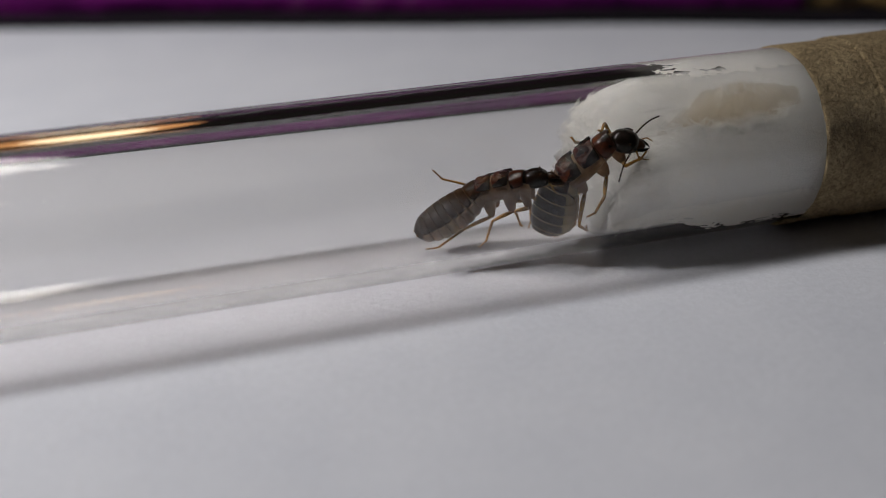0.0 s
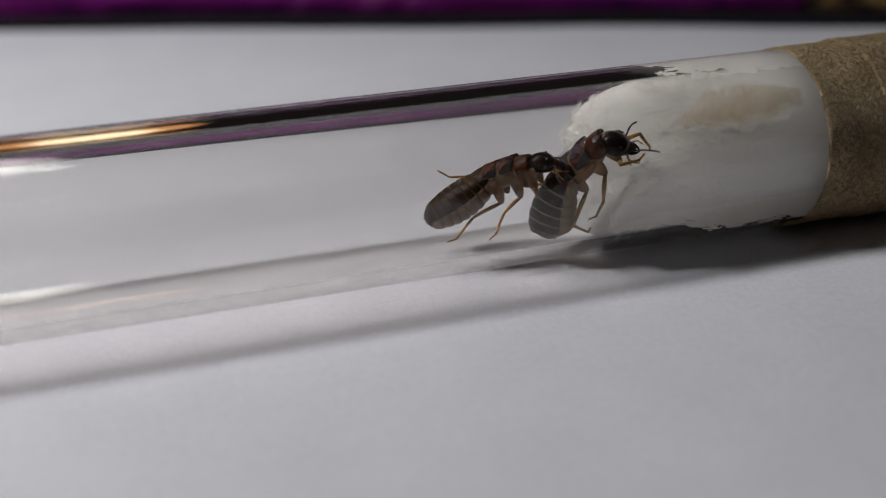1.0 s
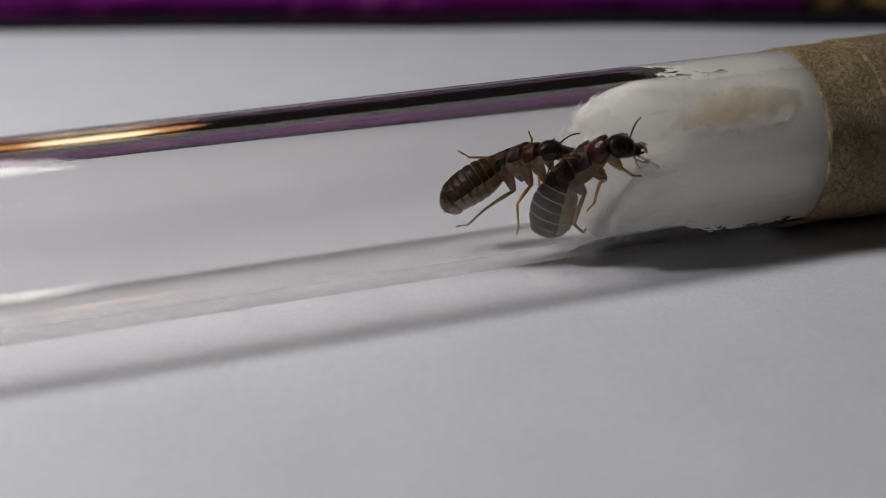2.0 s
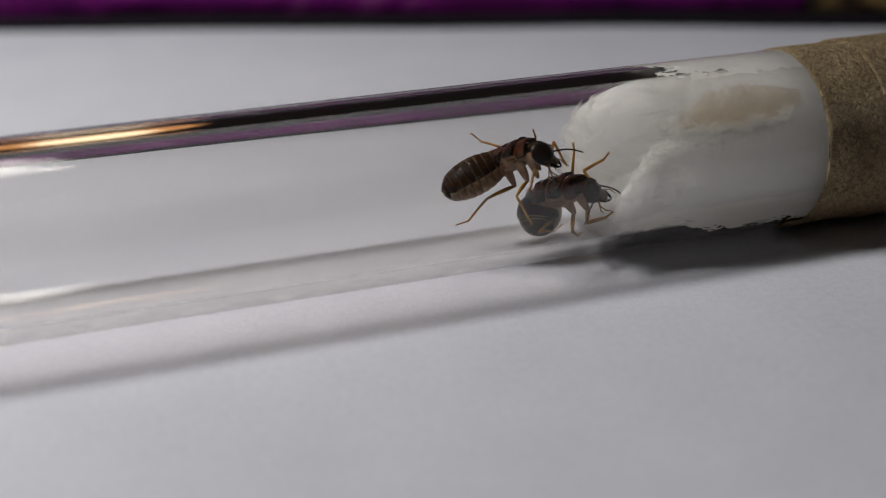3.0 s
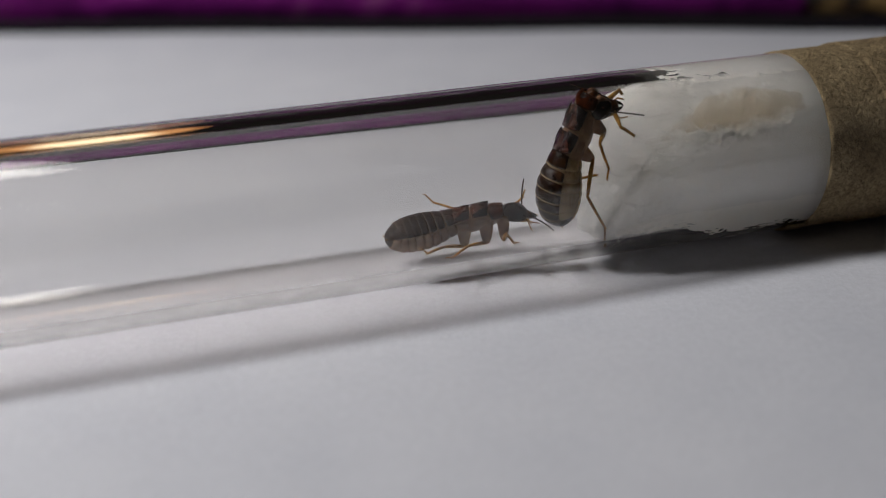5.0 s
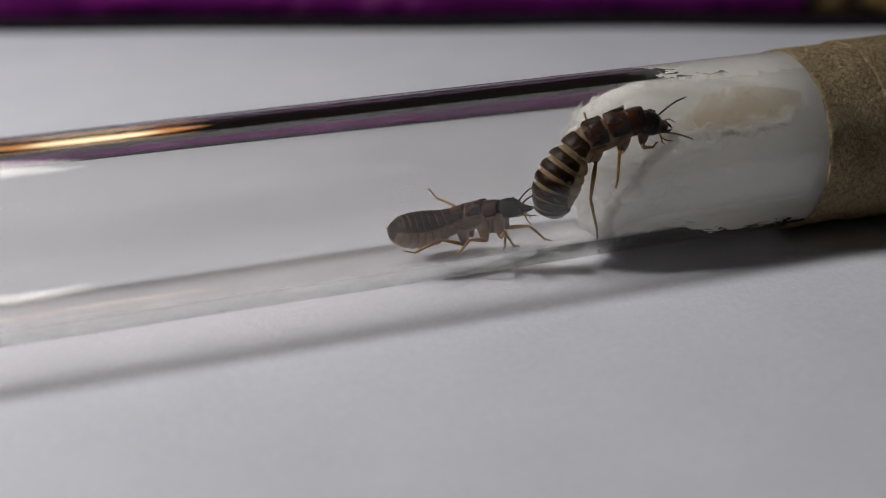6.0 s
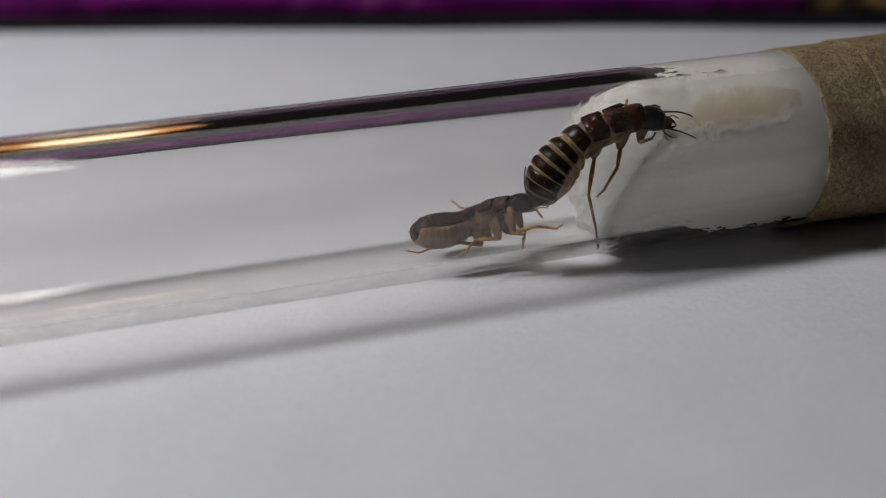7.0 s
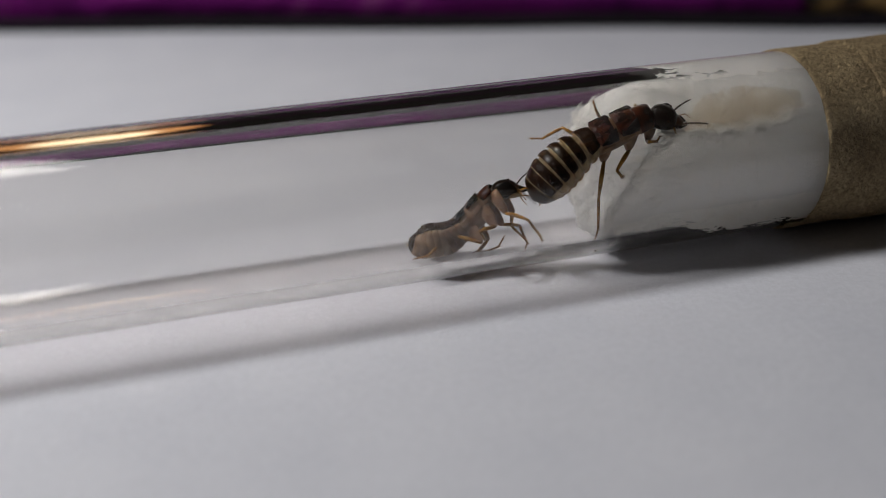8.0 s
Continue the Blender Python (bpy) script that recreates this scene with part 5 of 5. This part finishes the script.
    climber.at(3.8, (-24.03, -1.6, 2.81), (-22.95, -0.3, 3.32), (-21.84, 0, 4.55), (-20.29, -2.78, 8.05), (-18.2, -4.01, 7.54), (-0.57, -0.11, 0.82),
        N1=((-19.98, -5.92, 6.22), (-17.86, -5.27, 4.63)), N2=((-21.54, -3.06, 3.84), (-23.86, -4.8, 3.69)), N3=((-23.29, -2.69, 2.88), (-25.31, -5.79, 5.16)),
        F1=((-19.82, -1.07, 8.39), (-17.15, -1.91, 9.26)), F2=((-20.06, 0.17, 7.27), (-19.61, 3.18, 7.13)), F3=((-19.85, 1.52, 3.16), (-17.94, 1.36, 2.16)),
        antN=(-16.71, -4.36, 9.34), antF=(-19.91, -0.96, 11.27))
    climber.at(3.9, (-23.44, -1.6, 3.16), (-22.81, -0.5, 3.93), (-22.25, -0.2, 5.44), (-20.73, -3.06, 8.79), (-18.52, -4.18, 8.53), (-0.55, -0.05, 0.83),
        N1=((-20.18, -6.31, 6.52), (-18.06, -5.62, 4.94)), N2=((-21.77, -4.14, 4.54), (-21.38, -2.8, 2.19)), N3=((-23.61, -3.47, 4.57), (-25.41, -6.26, 6.44)),
        F1=((-19.97, -1, 8.47), (-17.18, -1.93, 9.28)), F2=((-20.3, -0.17, 8.06), (-19.64, 2.8, 7.89)), F3=((-20.23, 1.18, 3.94), (-18.4, 0.88, 2.82)),
        antN=(-18.83, -5.69, 10.93), antF=(-17.14, -2.28, 11.29))
    climber.at(4.0, (-22.65, -1.6, 2.98), (-22.29, -0.7, 4.45), (-22.03, -0.4, 6.56), (-20.93, -3.08, 9.98), (-18.48, -4.14, 9.9), (-0.64, 0.05, 0.77),
        N1=((-20.71, -6.51, 9.17), (-18.12, -5.7, 9.47)), N2=((-21.34, -4.26, 5.52), (-20.99, -3.87, 2.84)), N3=((-23.1, -2.6, 3.43), (-25.03, -5.88, 5.35)),
        F1=((-20, -1.18, 9.77), (-17.32, -2.2, 10.8)), F2=((-18.64, -1.74, 8.33), (-16.42, -2.37, 7.1)), F3=((-19.86, 0.81, 5.14), (-17.97, 0.38, 4.16)),
        antN=(-18.57, -4.89, 12.13), antF=(-17.39, -1.07, 11.79))
    climber.at(4.1, (-22.39, -1.6, 3.01), (-21.97, -0.9, 4.77), (-21.72, -0.6, 7.02), (-20.23, -3.34, 10.78), (-17.4, -4.39, 10.9), (-0.63, 0.05, 0.77),
        N1=((-19.32, -6.71, 9.25), (-16.86, -6.16, 8.21)), N2=((-20.9, -4.23, 6.01), (-20.99, -3.82, 3)), N3=((-22.6, -2.94, 3.84), (-25.21, -5.9, 5.4)),
        F1=((-19.55, -1.17, 10.19), (-16.78, -1.99, 11.16)), F2=((-18.2, -1.68, 8.73), (-15.98, -2.2, 7.44)), F3=((-19.66, 0.71, 5.51), (-17.79, 0.37, 4.48)),
        antN=(-16.87, -5.17, 11.77), antF=(-17.84, -1.15, 13.24))
    climber.at(4.2, (-22.15, -1.6, 3.43), (-21.9, -1.3, 5.46), (-21.57, -1, 8.04), (-20.02, -3.89, 11.66), (-17.28, -4.82, 11.92), (-0.6, 0.05, 0.8),
        N1=((-19.12, -7.25, 10), (-17.03, -6.44, 8.42)), N2=((-20.49, -4.87, 6.79), (-20.15, -3.95, 3.91)), N3=((-22.54, -3.3, 4.75), (-25.39, -6.06, 5.8)),
        F1=((-19.29, -1.72, 11.1), (-16.51, -2.66, 11.93)), F2=((-18.02, -2.24, 9.57), (-15.87, -2.79, 8.18)), F3=((-19.54, 0.29, 6.48), (-17.72, -0.09, 5.37)),
        antN=(-16.37, -5.14, 11.82), antF=(-20.03, -2.03, 14.07))
    climber.at(4.3, (-22.52, -1.8, 3.82), (-22.52, -1.7, 6.25), (-21.51, -1.4, 8.67), (-19.52, -3.85, 11.94), (-17.05, -4.69, 12.23), (-0.56, 0.04, 0.83),
        N1=((-19.14, -7.25, 10.12), (-17.07, -6.43, 8.47)), N2=((-20.21, -6.04, 8.4), (-19.55, -5.24, 5.54)), N3=((-22.22, -3.75, 5.17), (-25.46, -6.12, 5.96)),
        F1=((-19.11, -2.34, 12.12), (-16.83, -1.31, 13.22)), F2=((-17.73, -2.26, 9.89), (-15.68, -2.65, 8.32)), F3=((-19.76, 0.03, 6.91), (-18.01, -0.2, 5.65)),
        antN=(-16.61, -5.91, 10.46), antF=(-16.09, -1.1, 12.82))
    climber.at(4.4, (-22.18, -2.2, 4.15), (-22.03, -2.1, 6.63), (-21.15, -1.8, 9.47), (-18.82, -3.32, 12.36), (-16.52, -4.11, 12.65), (-0.59, 0.08, 0.81),
        N1=((-19.05, -6.21, 11.85), (-17.51, -4.49, 10.4)), N2=((-18.9, -5.1, 8.09), (-18.78, -5.43, 5.07)), N3=((-21.78, -3.95, 6.03), (-22.46, -2.43, 2.03)),
        F1=((-18.38, -1.95, 12.75), (-16.25, -0.43, 13.54)), F2=((-17.2, -1.86, 10.41), (-15.23, -2.05, 8.7)), F3=((-19.82, -0.28, 7.43), (-18.16, -0.33, 6.04)),
        antN=(-16.51, -5.02, 11.97), antF=(-15.03, -1.36, 14.25))
    climber.at(4.5, (-22.18, -2.6, 3.39), (-22.15, -2.5, 5.94), (-21.18, -2.2, 8.89), (-18.94, -2.69, 12.79), (-17.31, -3.16, 13.3), (-0.78, 0.07, 0.63),
        N1=((-18.91, -5.14, 12.82), (-16.62, -3.64, 12.81)), N2=((-18.61, -4.72, 8.37), (-19.33, -6.1, 5.92)), N3=((-21.05, -4.32, 5.8), (-20.67, -2.22, 1.94)),
        F1=((-19.13, -1.15, 12.53), (-17.56, 0.94, 13.32)), F2=((-17.56, -1.16, 10.42), (-15.3, -1.13, 9.11)), F3=((-19.82, -0.74, 6.82), (-17.95, -0.62, 5.75)),
        antN=(-16.78, -4.06, 12.95), antF=(-19.77, -0.99, 14.32))
    climber.at(4.7, (-21.79, -2.61, 3.92), (-22.03, -2.51, 6.73), (-21.49, -2.21, 9.96), (-20.19, -1.4, 13.31), (-18.32, -1.92, 13.83), (-0.92, 0.04, 0.39),
        N1=((-17.99, -4.38, 13.25), (-15.71, -3.85, 11.86)), N2=((-19.5, -4.65, 11.82), (-18.24, -5.24, 9.11)), N3=((-20.28, -4.51, 7.25), (-18.83, -4.39, 3.27)),
        F1=((-16.77, 0.36, 13.97), (-15.21, 0.42, 13.22)), F2=((-18.42, -0.07, 11.54), (-16.01, 0.1, 10.55)), F3=((-20.08, -1.07, 7.74), (-18.1, -0.83, 6.89)),
        antN=(-16.85, -3.6, 13.29), antF=(-21.31, 0.51, 14.38))
    climber.at(5.8, (-22.08, -2.67, 4.87), (-21.96, -2.57, 7.82), (-20, -2.27, 11.05), (-15.94, -2.64, 12.81), (-13.63, -3.79, 12.53), (-0.47, -0.32, 0.82),
        N1=((-15.85, -4.88, 11.59), (-13.68, -3.44, 10.76)), N2=((-17.82, -4.57, 10.82), (-18.79, -5.88, 7.99)), N3=((-20.16, -4.8, 7.59), (-19.02, -4.77, 3.65)),
        F1=((-13.54, -0.5, 11.34), (-12.97, 0.19, 9.86)), F2=((-18.39, 0.19, 11.8), (-19.91, -1.37, 13.92)), F3=((-20.42, -0.07, 9.27), (-19.6, 0.92, 7.53)),
        antN=(-12.05, -3.98, 13.01), antF=(-11.65, -1.48, 14.23))
    climber.at(6.0, (-22.21, -2.69, 5.27), (-22.08, -2.59, 8.14), (-19.76, -2.29, 11.41), (-15.46, -2.73, 12.78), (-13.12, -3.82, 12.61), (-0.42, -0.33, 0.84),
        N1=((-15.6, -4.93, 11.46), (-13.59, -3.31, 10.57)), N2=((-17.56, -4.49, 11.21), (-18.23, -5.96, 8.3)), N3=((-19.58, -3.88, 6.84), (-18.53, -3.92, 2.88)),
        F1=((-15.24, 0.31, 13.07), (-16.5, -2.09, 13.35)), F2=((-18.23, 0.17, 11.78), (-19.77, -2.02, 13.23)), F3=((-20.34, -0.04, 9.73), (-19.69, 1, 7.94)),
        antN=(-12.34, -4.99, 12), antF=(-10.78, -2.32, 13.97))
    climber.at(6.5, (-23.14, -2.71, 6.24), (-22.22, -2.61, 8.84), (-19.49, -2.31, 11.81), (-14.64, -2.52, 12.91), (-12.39, -3.73, 12.51), (-0.4, -0.34, 0.85),
        N1=((-15.33, -4.75, 11.28), (-13.39, -3.07, 10.36)), N2=((-17.33, -4.54, 9.69), (-19.42, -5.07, 7.28)), N3=((-19.5, -3.84, 7.17), (-18.75, -4.33, 3.22)),
        F1=((-14.69, 0.37, 13.26), (-16, -2.02, 13.43)), F2=((-16.14, -0.18, 10.99), (-15.59, 0.98, 8.71)), F3=((-20.33, -0.11, 10.18), (-19.89, 0.94, 8.34)),
        antN=(-11.62, -4.71, 12.34), antF=(-9.75, -2.17, 13.03))
    climber.at(7.0, (-23.33, -2.74, 6.72), (-22.5, -2.64, 9.16), (-19.75, -2.34, 11.76), (-14.86, -2.43, 12.95), (-12.44, -3.61, 12.66), (-0.41, -0.34, 0.85),
        N1=((-15.3, -4.58, 11.78), (-13.41, -2.74, 11.09)), N2=((-17.58, -4.52, 9.71), (-19.45, -5.13, 7.32)), N3=((-19.9, -4.26, 7.42), (-18.97, -4.68, 3.56)),
        F1=((-14.99, -0.01, 13.5), (-16.22, -2.45, 13.61)), F2=((-16.44, -0.14, 10.95), (-15.88, 1, 8.66)), F3=((-20.62, -0.19, 10.08), (-20.17, 0.85, 8.23)),
        antN=(-11.88, -4.98, 12.02), antF=(-10.01, -2.53, 12.33))
    climber.at(7.5, (-23.88, -2.77, 7.04), (-21.92, -2.67, 9.14), (-18.87, -2.37, 11.11), (-13.89, -2.56, 12.89), (-11.34, -3.78, 12.6), (-0.47, -0.36, 0.81),
        N1=((-14.8, -4.36, 11.77), (-13.02, -2.51, 10.84)), N2=((-16.65, -4.19, 8.86), (-19.38, -5.52, 8.65)), N3=((-19.31, -4.9, 7.95), (-19.3, -5.11, 4.07)),
        F1=((-12.52, -0.2, 11.06), (-12.09, 0.56, 9.56)), F2=((-14.77, -0.58, 12.73), (-13.19, 1.9, 11.96)), F3=((-17.43, 1.08, 12.34), (-19.76, -2.69, 13.19)),
        antN=(-10.44, -4.84, 12.18), antF=(-9, -2.53, 12.61))
    climber.at(8.0, (-23.9, -2.8, 7.12), (-22.15, -2.7, 9.36), (-19, -2.4, 11.35), (-13.8, -2.34, 12.99), (-11.26, -3.63, 12.59), (-0.46, -0.37, 0.81),
        N1=((-14.8, -4.39, 11.6), (-12.91, -2.64, 10.68)), N2=((-17.25, -3.75, 9.09), (-15.64, -2.13, 7.08)), N3=((-18.99, -4.32, 7.12), (-18.66, -4.14, 3.05)),
        F1=((-13.57, 0.7, 12.99), (-14.95, -1.65, 13.24)), F2=((-17.3, 0.43, 12.15), (-18.72, -1.56, 13.96)), F3=((-20.51, 0.77, 11.43), (-21.74, 4.18, 8.74)),
        antN=(-10.44, -4.47, 12.58), antF=(-9.08, -1.46, 13.46))
    suitor.play()
    climber.play()


motions()
